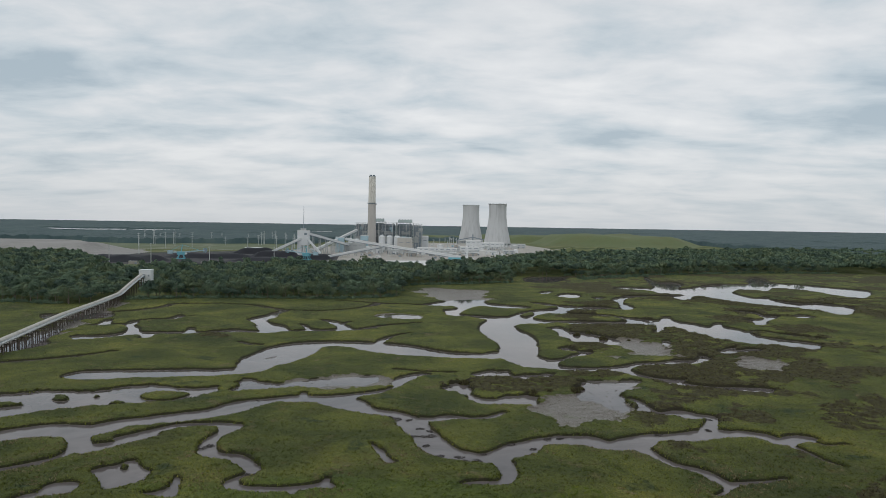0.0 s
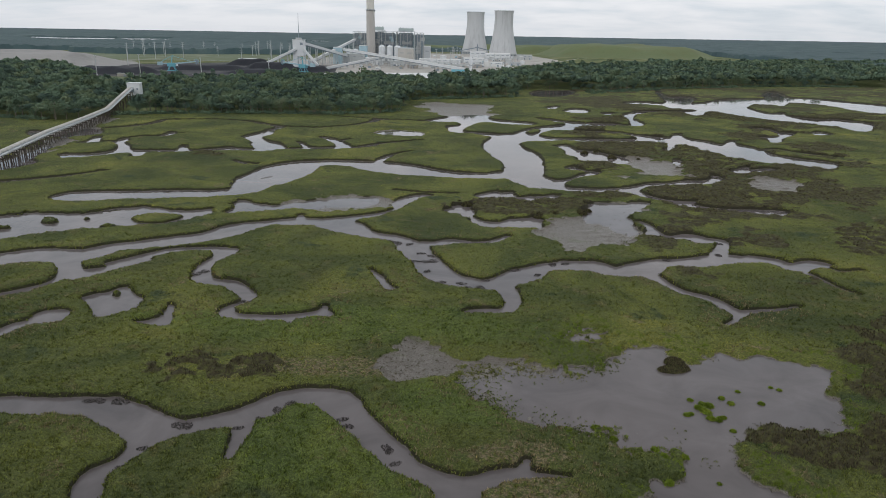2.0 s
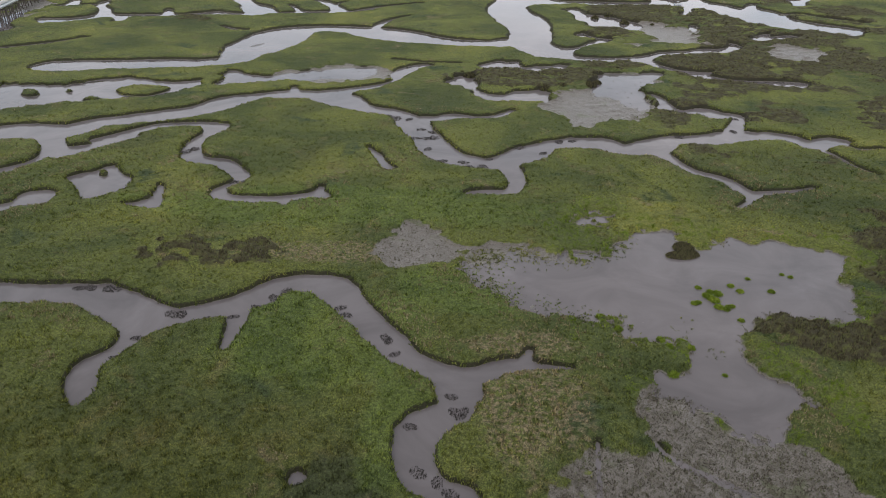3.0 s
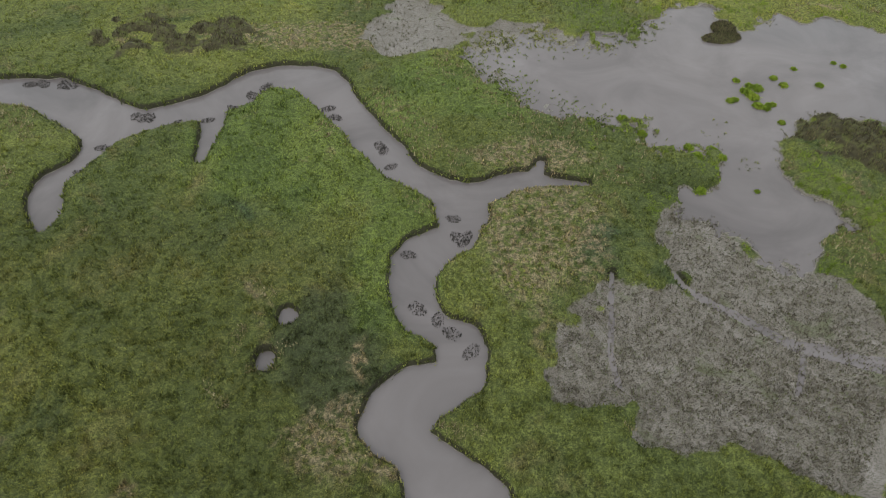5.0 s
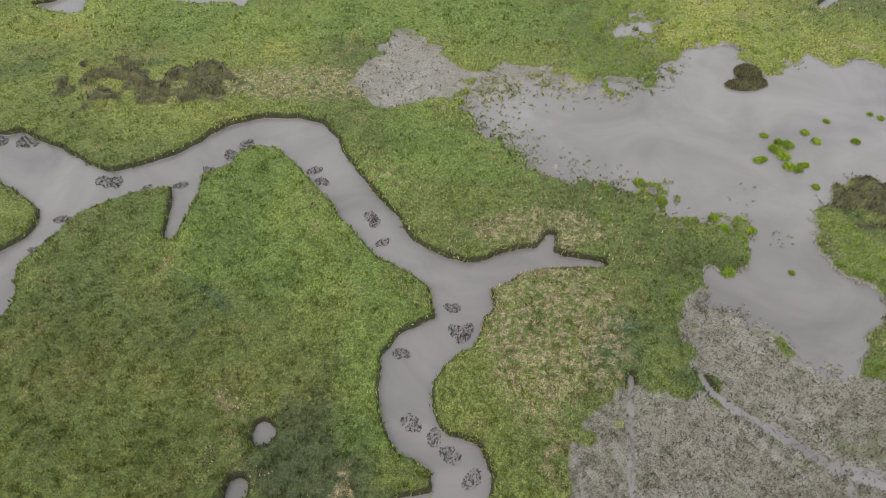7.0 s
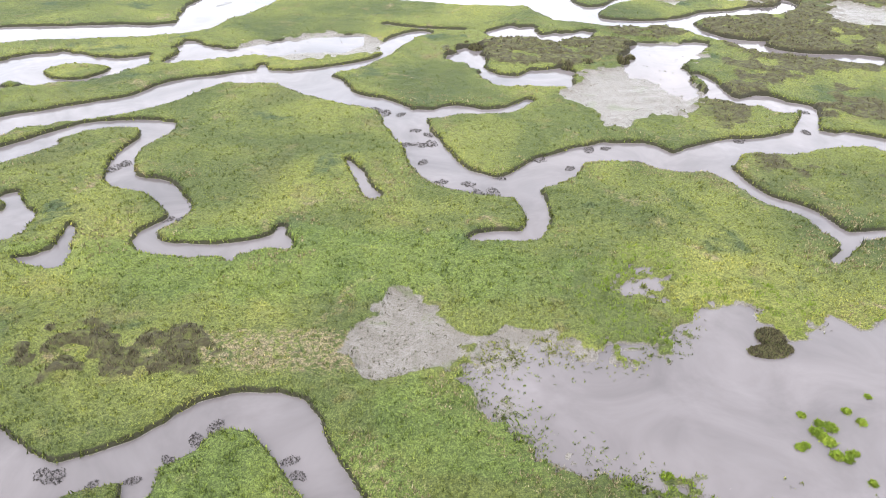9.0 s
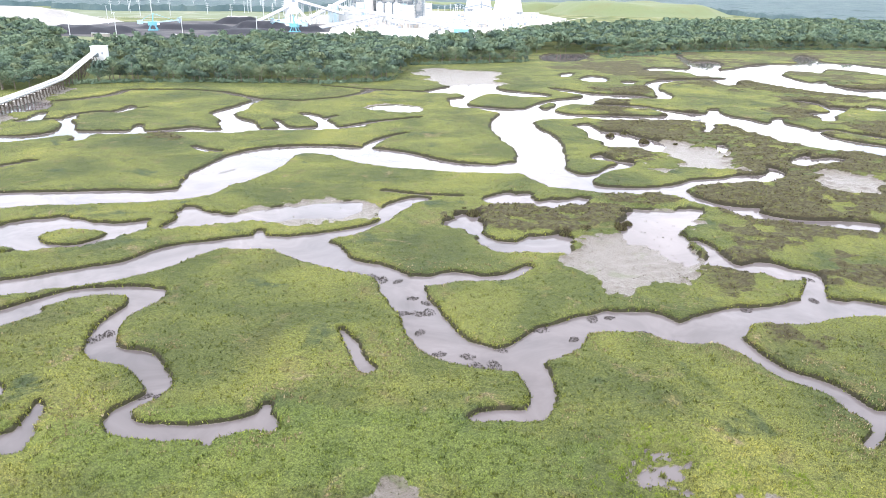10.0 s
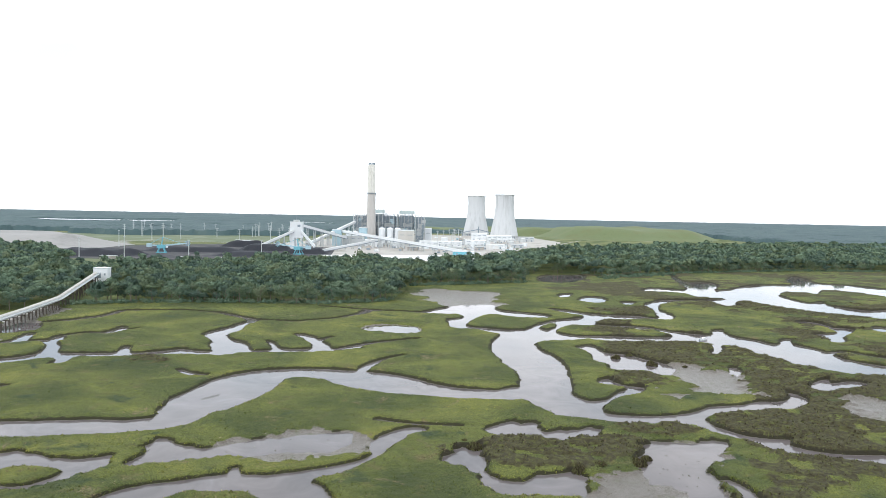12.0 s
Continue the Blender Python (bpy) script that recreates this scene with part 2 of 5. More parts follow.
OYSTER = mat_plain("oyster_shell", (0.055, 0.048, 0.044), 0.8, var=0.5, scale=2.0, grime=(0.02, 0.018, 0.016))
LEAF = mat_leaf("oak_leaves", (0.060, 0.098, 0.072), (0.135, 0.195, 0.122), (0.225, 0.280, 0.165), 0.055)
LEAF_DARK = mat_leaf("cedar_leaves", (0.042, 0.071, 0.056), (0.080, 0.122, 0.090), (0.135, 0.178, 0.118), 0.055)
LEAF_PALE = mat_leaf("young_oak_leaves", (0.075, 0.106, 0.064), (0.142, 0.186, 0.102), (0.215, 0.248, 0.145), 0.055)
STRAW_K = Nodes("dry_cordgrass")
STRAW = STRAW_K.done(STRAW_K.ramp(STRAW_K.island(), [(0.0, (0.085, 0.070, 0.034)), (0.5, (0.20, 0.165, 0.085)), (1.0, (0.34, 0.29, 0.18))]), 0.8, spec=0.2)
# far canopy: the blue of distance haze is put into its colour
LEAF_HAZED = mat_leaf("far_woods", (0.038, 0.068, 0.073), (0.064, 0.102, 0.104), (0.100, 0.138, 0.126), 0.011)
BARK = mat_plain("bark", (0.17, 0.145, 0.12), 0.9, var=0.4, scale=0.8)
CONCRETE = mat_plain("tower_concrete", (0.55, 0.56, 0.565), 0.85, var=0.30, scale=0.11, streak=True, grime=(0.12, 0.12, 0.12))
STACK = mat_plain("chimney_concrete", (0.50, 0.475, 0.445), 0.85, var=0.10, scale=0.10, streak=True)
WHITE = mat_plain("white_cladding", (0.70, 0.72, 0.73), 0.6, var=0.12, scale=0.08, streak=True, grime=(0.35, 0.33, 0.30))
GREY = mat_plain("grey_cladding", (0.50, 0.52, 0.52), 0.7, var=0.25, scale=0.1, streak=True)
STEEL = mat_plain("dark_steel", (0.24, 0.29, 0.33), 0.6, 0.1, 0.3, 0.2)
BLUE = mat_plain("pale_blue_cladding", (0.38, 0.52, 0.58), 0.6, var=0.2, scale=0.1, streak=True)
CYAN = mat_plain("turquoise_paint", (0.16, 0.42, 0.50), 0.5, var=0.2, scale=0.3)
TAN = mat_plain("tan_gravel", (0.42, 0.395, 0.36), 0.9, var=0.6, scale=0.025, grime=(0.12, 0.13, 0.08))
PALE = mat_plain("pale_liner", (0.68, 0.68, 0.665), 0.8, var=0.12, scale=0.04)
COAL = mat_plain("coal", (0.022, 0.024, 0.030), 0.85, var=0.3, scale=0.06, grime=(0.05, 0.05, 0.06))
TURF = mat_plain("mown_turf", (0.135, 0.165, 0.078), 0.9, var=0.45, scale=0.012, grime=(0.14, 0.12, 0.05))
ASH = mat_plain("grey_ash", (0.30, 0.29, 0.275), 0.9, var=0.5, scale=0.014, grime=(0.1, 0.1, 0.09))
SCRUB = mat_plain("dry_scrub", (0.125, 0.155, 0.085), 0.9, var=0.5, scale=0.012, grime=(0.34, 0.32, 0.27))
HOOD = mat_plain("weathered_hood", (0.52, 0.50, 0.46), 0.7, var=0.35, scale=0.25)
TIMBER = mat_plain("weathered_timber", (0.10, 0.085, 0.07), 0.9, var=0.4, scale=0.5)


# ------------------------------------------------------------------ mesh helpers
class Shape:
    """Gathers boxes, tubes and turned forms into one mesh."""

    def __init__(self):
        self.v, self.f = [], []

    def add(self, verts, faces):
        o = len(self.v)
        self.v += [tuple(p) for p in verts]
        self.f += [tuple(i + o for i in q) for q in faces]
        return self

    def box(self, x0, y0, z0, x1, y1, z1):
        v = [(x, y, z) for z in (z0, z1) for y in (y0, y1) for x in (x0, x1)]
        return self.add(v, [(0, 2, 3, 1), (4, 5, 7, 6), (0, 1, 5, 4), (2, 6, 7, 3), (0, 4, 6, 2), (1, 3, 7, 5)])

    def beam(self, a, b, w, h=None):
        """A square bar from a to b, w wide and h high."""
        a, b = Vector(a), Vector(b)
        d = (b - a).normalized()
        s = d.cross(Vector((0, 0, 1)))
        s = s.normalized() if s.length > 1e-4 else Vector((1, 0, 0))
        u = s.cross(d).normalized()
        s, u = s * w / 2, u * (h or w) / 2
        v = [p + i * s + j * u for p in (a, b) for i, j in ((-1, -1), (1, -1), (1, 1), (-1, 1))]
        return self.add(v, [(3, 2, 1, 0), (4, 5, 6, 7), (0, 1, 5, 4), (1, 2, 6, 5), (2, 3, 7, 6), (3, 0, 4, 7)])

    def turned(self, cx, cy, profile, n=32, caps=True):
        """A form turned about a vertical axis; profile: (radius, height) from below."""
        v = [(cx + r * math.cos(6.283185 * i / n), cy + r * math.sin(6.283185 * i / n), z) for r, z in profile for i in range(n)]
        f = [(j * n + i, j * n + (i + 1) % n, (j + 1) * n + (i + 1) % n, (j + 1) * n + i) for j in range(len(profile) - 1) for i in range(n)]
        if caps:
            f += [tuple(reversed(range(n))), tuple(range((len(profile) - 1) * n, len(profile) * n))]
        return self.add(v, f)

    def mesh(self, name, mat, smooth=False):
        me = bpy.data.meshes.new(name)
        me.from_pydata(self.v, [], self.f)
        me.materials.append(mat)
        if smooth:
            me.shade_smooth()
        return me


def thing(name, label, category, at=(0, 0, 0), group="", kind="", turn=0.0):
    e = new(name)
    e.matrix_basis = pose(*at, 0, 0, turn)
    return tagged(e, label, category, group, kind)


def part(name, shape, mat, parent, label="", smooth=False):
    ob = new(name, shape.mesh(name, mat, smooth))
    ob.parent = parent
    return tagged(ob, label)


def solo(name, shape, mat, label, category, kind="", group="", smooth=False):
    return tagged(new(name, shape.mesh(name, mat, smooth)), label, category, group, kind)


def soup(name, v, mat, sides=3):
    """One mesh of many loose triangles or quads out of an array of corners."""
    v = np.asarray(v, np.float32).reshape(-1, 3)
    n = len(v) // sides
    me = bpy.data.meshes.new(name)
    me.vertices.add(len(v))
    me.vertices.foreach_set("co", v.ravel())
    me.loops.add(len(v))
    me.loops.foreach_set("vertex_index", np.arange(len(v), dtype=np.int32))
    me.polygons.add(n)
    me.polygons.foreach_set("loop_start", np.arange(0, len(v), sides, dtype=np.int32))
    me.update(calc_edges=True)
    me.materials.append(mat)
    return me


# ------------------------------------------------------------------ the lie of the land
def lattice(x, y, size, seed):
    """Smooth noise from 0 to 1 with cells of that size."""
    x, y = np.asarray(x) / size, np.asarray(y) / size
    i, j = np.floor(x).astype(np.int64), np.floor(y).astype(np.int64)
    fx, fy = x - i, y - j
    fx, fy = fx * fx * (3 - 2 * fx), fy * fy * (3 - 2 * fy)

    def h(a, b):
        q = (a * 374761393 + b * 668265263 + seed * 974634541) & 0x7FFFFFFF
        q = ((q ^ (q >> 13)) * 1274126177) & 0x7FFFFFFF
        return ((q ^ (q >> 16)) & 0xFFFF) / 65535.0
    return (h(i, j) * (1 - fx) + h(i + 1, j) * fx) * (1 - fy) + (h(i, j + 1) * (1 - fx) + h(i + 1, j + 1) * fx) * fy


def smooth(v, lo, hi):
    t = np.clip((v - lo) / (hi - lo), 0, 1)
    return t * t * (3 - 2 * t)


CREEKS, POOLS, REACHES, ISLES, PANS, BARES, RUSHES = [], [], [], [], [], [], []


def bend(points, closed=False):
    """A Catmull-Rom curve through the points."""
    p = np.array(points, float)
    n = len(p)
    res = []
    for i in range(n if closed else n - 1):
        if closed:
            a, b, c, d = p[i - 1], p[i], p[(i + 1) % n], p[(i + 2) % n]
        else:
            a, b, c, d = p[max(i - 1, 0)], p[i], p[i + 1], p[min(i + 2, n - 1)]
        k = int(np.clip(np.hypot(*(c - b)[:2]) / 3, 2, 6))
        for s in np.arange(k) / k:
            res.append(0.5 * (2 * b + (c - a) * s + (2 * a - 5 * b + 4 * c - d) * s * s + (3 * b - a - 3 * c + d) * s ** 3))
    if not closed:
        res.append(p[-1])
    return np.array(res)


def creek(stations):
    """A tidal creek: centre line and width at each station."""
    CREEKS.append(bend(stations))


def pool(outline):
    POOLS.append(bend(outline, True))


def reach(outline):
    """Open water with firm banks."""
    REACHES.append(bend(outline, True))


def isle(outline):
    ISLES.append(bend(outline, True))


def pan(outline):
    PANS.append(bend(outline, True))


def bare(outline):
    BARES.append(bend(outline, True))


def rush(outline):
    RUSHES.append(bend(outline, True))


# the nearest creek and its side arms
creek([(-100, 102.5, 8.8), (-91.6, 102.9, 9.1), (-82.5, 102.8, 9), (-75.4, 102.9, 10), (-68.2, 99.2, 10.5), (-63.7, 96, 10.9), (-58.8, 93.4, 10.3), (-53.5, 94.7, 7.4), (-46, 98.3, 6.5), (-39.4, 103.2, 7.5), (-35.5, 107.9, 7.1), (-28.5, 109.2, 7.4), (-23.4, 107.9, 8.9), (-19.4, 101.6, 7.5), (-15, 94.3, 6.8), (-10, 87.9, 8), (-6.2, 82.1, 6.1), (-0.7, 78.6, 5.4), (2.4, 76.2, 7.1)])
creek([(1, 78.2, 4.2), (3.8, 74.9, 9.2), (3.5, 70.2, 6.7), (2.8, 66.6, 6.3), (-2, 64, 8.3), (-3.6, 60, 6.5), (-3.4, 55.3, 5.7), (-2, 51.1, 5.1), (1.3, 48.8, 3.9), (3.9, 46.8, 6), (3.9, 43.9, 5.9), (3.1, 40.9, 5.3), (-2.7, 38.2, 8.5), (-5.2, 34.6, 8.2), (-4.1, 32.2, 5.7), (-1.3, 29.9, 6), (1.2, 26.6, 8.8), (4.1, 22.3, 11.5), (7.7, 16.3, 13.2)])
creek([(2.8, 77.2, 5.9), (7.5, 77.1, 5.6), (11.4, 79.3, 4.3), (15.9, 80.4, 3.9), (19.9, 79.9, 2.1), (25.1, 79.5, 0.9)])
creek([(15.6, 79.7, 1.8), (16.9, 82.2, 2.1), (18, 84.9, 1.1)])
creek([(-60.5, 88.8, 6.4), (-60.8, 85.4, 3.8), (-62.2, 81.8, 3.3), (-64.9, 78.6, 4.3), (-64.9, 75, 5.5), (-62.9, 70, 4.3), (-62.3, 67.3, 1.7)])
creek([(-41.9, 95.5, 4.1), (-41.6, 89.2, 2.7), (-41.6, 84.1, 1.6)])
creek([(36.1, 60.2, 0.6), (37.4, 57.3, 0.7), (40.7, 54.5, 0.8), (43.3, 52.8, 0.9), (47.7, 49.4, 1.1), (50.7, 47.3, 1.4), (54.2, 46.5, 1.9), (58.6, 45.0, 1.8), (64.1, 43.9, 2.6), (69.1, 43.8, 2.8)])
creek([(26.6, 60.0, 0.25), (25.4, 51.6, 0.25), (24.4, 45.6, 0.25), (24.8, 40.6, 0.25)])
creek([(51.6, 46.9, 0.3), (50.4, 43.7, 0.25), (48.5, 39.8, 0.1)])
# the middle creek
creek([(-179.8, 194.6, 16.1), (-170.3, 198.3, 16.6), (-161.2, 203.3, 17), (-153.9, 208.5, 18.6), (-144.1, 209.8, 18.6), (-133.7, 210.3, 17), (-127.4, 219.6, 13.3), (-114.1, 227.2, 13.5), (-99.8, 234.9, 15.3)])
creek([(-99.8, 234.5, 14.1), (-92.1, 241.9, 16.2), (-86, 252, 16.1), (-76, 260, 9.5), (-65, 263, 14.8), (-55, 263, 14.9), (-43, 257, 18.9), (-33.6, 247.1, 11.4), (-22.9, 241.4, 9.9), (-16.3, 237.4, 8.2), (-11.7, 228.3, 12.8), (-8.8, 220.1, 10.6), (-5.9, 211.6, 10.7), (-3.6, 204.5, 12.4), (-0.2, 195.5, 12.9), (5.9, 189.6, 12.1), (12.1, 187.3, 10.3)])
creek([(-63, 265, 4.9), (-65, 275, 2.4)])
creek([(12.1, 186.2, 9.8), (18.6, 185, 9.9), (21.4, 181.6, 7.4), (23, 172.2, 5.2), (20.5, 163.8, 4), (14.9, 163.3, 3.8), (9.4, 162.5, 3.9), (7.2, 161.9, 1.6)])
creek([(12, 186.2, 10.1), (19.5, 188.4, 11), (28.2, 196.2, 13.1), (35.8, 204.3, 9.7), (44.8, 207.3, 11.8), (55.7, 207.6, 13.9), (62.4, 201.5, 9.9), (72.8, 205.7, 14.9), (81.3, 212.4, 10), (96.4, 214.5, 11.8), (104.2, 217.8, 13.4), (113.2, 219.7, 11.4), (121.7, 217.5, 5.5), (129.2, 213.5, 4.4)])
creek([(120.8, 220.1, 9.7), (127.3, 217.5, 7.6), (130.7, 209.9, 12), (142.1, 216.6, 6.8), (144.5, 214.9, 5)])
creek([(130.6, 210.6, 4), (133.2, 201.1, 3.5), (135, 191, 2.5), (139, 182.4, 1.5)])
creek([(141.8, 213.9, 3), (145.5, 206.8, 3), (154.5, 207.9, 2)])
creek([(73.5, 198.7, 9.5), (76.7, 191.4, 4.9), (80.5, 182.6, 5.2), (84.8, 179.1, 6.3), (88.8, 174.7, 5.8), (90.1, 168.1, 5.5), (92, 164.5, 6.5), (89.7, 159.8, 2.1), (84.8, 155.1, 2.3)])
creek([(92.4, 165.2, 4), (98.1, 166.5, 3.5), (105.2, 167.9, 2.5), (113.1, 170.6, 2)])
creek([(107.6, 224.6, 6.3), (114.9, 238.4, 4.5), (116, 244.7, 4.3), (108, 243.9, 11.3), (105, 250, 9), (98, 247.5, 6.6), (93, 251, 5.9), (92, 263, 3.7), (92, 271, 1.4)])
creek([(-48, 265, 14.7), (-41, 271, 8.6), (-31, 278, 5), (-22, 290, 3.5), (-21, 302, 7.6), (-15, 315, 8.5), (-9, 319, 6.7)])
creek([(-25, 330, 3), (-14, 326, 2.5), (7, 324, 2)])
creek([(-7.3, 232.4, 8.7), (-1.3, 233.6, 6.6), (4.8, 236.9, 7.6), (11.8, 235.4, 4.8), (20.7, 237.7, 4.6), (27.4, 245.7, 3.3)])
# the looping creek
creek([(-117.9, 202.4, 5.7), (-112.2, 208.8, 5.8), (-104.4, 217, 7.6), (-97.1, 220.6, 6), (-87.9, 221.3, 6.7), (-83.1, 219.6, 8.9), (-81.5, 214.4, 7.4), (-83.4, 207.9, 5), (-85, 200.7, 4.9), (-82.7, 191.1, 6.4), (-79.2, 185.5, 6.3), (-70.3, 183, 6.5), (-65.2, 177.4, 5.9), (-61.4, 172.3, 5.5), (-61, 167.4, 3.6), (-64.8, 161.8, 4.7), (-62.5, 156.7, 5.5), (-53.1, 154.7, 5.5), (-44.6, 155.7, 4.8), (-38.9, 158.4, 4.4), (-35.6, 159.9, 4.8), (-33.4, 157.4, 2.8)])
creek([(-44.7, 155, 3.4), (-43.8, 151.4, 0.9)])
creek([(-36, 160.5, 3), (-35.7, 164.6, 2)])
creek([(-139.7, 211.5, 9.3), (-129.2, 192.4, 7.6), (-129.2, 182, 4.5), (-134.6, 172.9, 6), (-139.7, 168.6, 5.5), (-146.2, 162.2, 5.9)])
creek([(-124.4, 189.6, 12.2), (-116.4, 196.7, 6.6), (-108.4, 205.9, 5.6)])
# the wide river
creek([(-183, 305, 22.4), (-171, 307, 22.8), (-161, 309, 21.4), (-142, 312, 20.8), (-123, 315, 17), (-113, 318, 17.5), (-105, 323, 18.3), (-103, 337, 22.4), (-100, 355, 32.9), (-96, 373, 34.9), (-92, 392, 30.2), (-78, 407, 21), (-52, 405, 24.5), (-37, 396, 33.1), (-23, 388, 31.7), (-9, 380, 23.7), (4, 375, 21.5), (18, 373, 19.6), (28, 373, 19), (38, 378, 21.6)])
creek([(58, 542, 31.5), (46, 510, 26.3), (44, 482, 29.5), (49, 451, 33.5), (52, 421, 26.9), (49, 387, 23.9), (46, 368, 19.7), (53, 357, 23.5), (57, 352, 22)])
# the braided river east of the bend, with its spits
reach([(-21, 630), (1, 668), (14, 685), (42, 693), (45, 660), (63, 645), (84, 632), (80, 613), (60, 613), (43, 626), (31, 621), (21, 596), (16, 577), (18, 566), (30, 560), (48, 554), (60, 556), (46, 533), (33, 540), (21, 551), (7, 557), (3, 585), (4, 599), (15, 610), (13, 622), (1, 624)])
reach([(56, 553), (75, 589), (88, 605), (114, 626), (101, 644), (91, 670), (104, 665), (120, 647), (143, 640), (161, 639), (168, 631), (174, 628), (183, 665), (185, 697), (188, 716), (198, 730), (201, 714), (190, 681), (191, 667), (190, 640), (180, 617), (160, 617), (146, 615), (131, 610), (117, 595), (117, 586), (133, 583), (149, 579), (161, 563), (141, 548), (117, 548), (92, 520), (64, 509), (51, 492), (42, 508), (46, 538)])
reach([(90, 534), (119, 556), (145, 564), (161, 563), (178, 553), (190, 552), (196, 568), (204, 573), (201, 556), (202, 542), (212, 531), (217, 517), (223, 521), (230, 533), (238, 538), (231, 520), (237, 505), (239, 487), (241, 468), (252, 454), (267, 438), (248, 410), (233, 425), (217, 431), (208, 443), (198, 455), (193, 479), (186, 505), (177, 508), (172, 515), (154, 515), (127, 514), (102, 517)])
isle([(79, 549), (87, 572), (99, 581), (115, 575), (134, 567), (152, 560), (159, 542), (141, 535), (114, 536), (91, 536)])
isle([(69, 567), (77, 581), (85, 585), (82, 569), (73, 557)])
# the far water with its long island
reach([(318, 1041), (309, 958), (334, 956), (332, 913), (310, 865), (324, 867), (367, 913), (407, 941), (438, 948), (461, 1004), (503, 1073), (497, 1020), (487, 979), (514, 955), (537, 912), (559, 863), (491, 764), (479, 820), (468, 862), (442, 881), (415, 841), (386, 853), (356, 810), (308, 736), (303, 757), (283, 741), (276, 715), (263, 712), (258, 741), (227, 740), (204, 720), (194, 720), (211, 749), (230, 757), (248, 760), (288, 776), (263, 779), (261, 814), (243, 827), (216, 828), (237, 870), (256, 867), (274, 858), (287, 898), (299, 971)])
reach([(360, 818), (358, 782), (362, 755), (380, 763), (373, 740), (379, 716), (395, 703), (411, 709), (426, 669), (380, 603), (369, 642), (346, 658), (323, 690), (308, 723), (310, 752), (338, 804)])
reach([(133, 750), (145, 771), (156, 768), (158, 745), (147, 719), (131, 729)])
reach([(116, 776), (126, 793), (132, 794), (127, 771), (117, 754)])
reach([(168, 725), (177, 735), (182, 727), (170, 706)])
reach([(280, 613), (293, 626), (300, 612), (298, 593), (305, 594), (309, 586), (291, 562), (282, 552), (272, 531), (261, 525), (267, 541), (263, 554), (272, 564), (285, 568), (291, 574), (291, 600)])
reach([(326, 590), (337, 603), (343, 598), (341, 583), (324, 575)])
creek([(239, 489, 6), (252, 494, 6), (258, 484, 7), (265, 475, 8), (279, 461, 8)])
# the winding creek south of the mud flat
reach([(52, 375), (58, 379), (65, 366), (75, 371), (84, 384), (88, 388), (87, 392), (78, 397), (78, 405), (84, 410), (85, 403), (90, 395), (98, 393), (91, 380), (81, 373), (74, 363), (68, 354), (70, 346), (84, 344), (98, 345), (94, 334), (76, 332), (63, 336), (50, 341), (48, 345)])
reach([(97, 345), (108, 352), (118, 360), (132, 364), (143, 371), (151, 371), (158, 375), (162, 381), (164, 388), (167, 385), (165, 372), (152, 357), (141, 358), (132, 353), (118, 349), (109, 343), (107, 341), (108, 333), (113, 323), (120, 318), (130, 316), (128, 311), (135, 304), (147, 301), (157, 301), (169, 298), (161, 287), (151, 291), (139, 293), (126, 299), (118, 302), (112, 313), (104, 323), (101, 331), (93, 334)])
reach([(82, 491), (93, 501), (96, 487), (100, 475), (109, 473), (117, 459), (127, 442), (117, 421), (109, 425), (97, 425), (90, 428), (92, 442), (87, 452), (88, 475)])
bare([(114, 441), (131, 445), (140, 436), (152, 428), (148, 394), (142, 382), (131, 376), (117, 372), (104, 364), (98, 374), (112, 391), (117, 407)])
reach([(157, 440), (161, 442), (160, 431), (153, 421)])
creek([(176, 515, 5), (174, 499, 5), (163, 478, 5)])
reach([(188, 411), (200, 419), (196, 409), (208, 415), (215, 411), (208, 401), (193, 394), (183, 388), (179, 393)])
bare([(179, 366), (194, 382), (206, 380), (215, 374), (189, 341), (171, 342), (170, 352)])
creek([(90, 273, 3), (92, 268, 3.5), (92, 259, 4), (88, 251, 5)])
# creeks below the woods
reach([(-330, 524), (-298, 528), (-298, 541), (-285, 542), (-273, 525), (-271, 508), (-283, 498), (-307, 491)])
creek([(-284, 543, 6), (-273, 552, 8), (-263, 565, 10), (-256, 580, 9), (-255, 595, 5), (-253, 608, 8), (-229, 613, 6), (-203, 615, 5), (-177, 606, 5), (-159, 590, 6), (-142, 572, 7), (-145, 548, 8), (-146, 529, 15), (-150, 513, 14), (-141, 495, 11), (-131, 479, 20), (-123, 461, 20)])
creek([(-146, 575, 5), (-129, 574, 5), (-111, 571, 6), (-97, 581, 5), (-80, 595, 5), (-67, 618, 7), (-62, 635, 9), (-41, 635, 7), (-20, 631, 9)])
creek([(-106, 657, 4), (-80, 646, 5), (-60, 639, 6)])
creek([(-260, 471, 12), (-259, 480, 9), (-265, 501, 4)])
creek([(-256, 473, 6), (-246, 478, 6), (-238, 481, 8), (-241, 494, 5), (-233, 507, 5), (-220, 509, 7), (-218, 523, 8), (-220, 532, 3)])
creek([(-216, 516, 5), (-208, 528, 2)])
reach([(-253, 424), (-237, 427), (-228, 437), (-228, 450), (-233, 464), (-243, 476), (-238, 478), (-226, 463), (-216, 446), (-201, 446), (-187, 449), (-187, 462), (-186, 466), (-177, 450), (-164, 455), (-154, 462), (-144, 458), (-133, 459), (-132, 472), (-136, 490), (-133, 494), (-125, 478), (-114, 463), (-103, 464), (-102, 470), (-111, 492), (-104, 484), (-97, 470), (-82, 470), (-76, 478), (-72, 480), (-66, 472), (-49, 474), (-74, 461), (-99, 455), (-117, 452), (-123, 445), (-132, 447), (-153, 445), (-176, 439), (-187, 435), (-201, 432), (-199, 418), (-203, 413), (-207, 428), (-216, 428), (-223, 418), (-241, 406)])
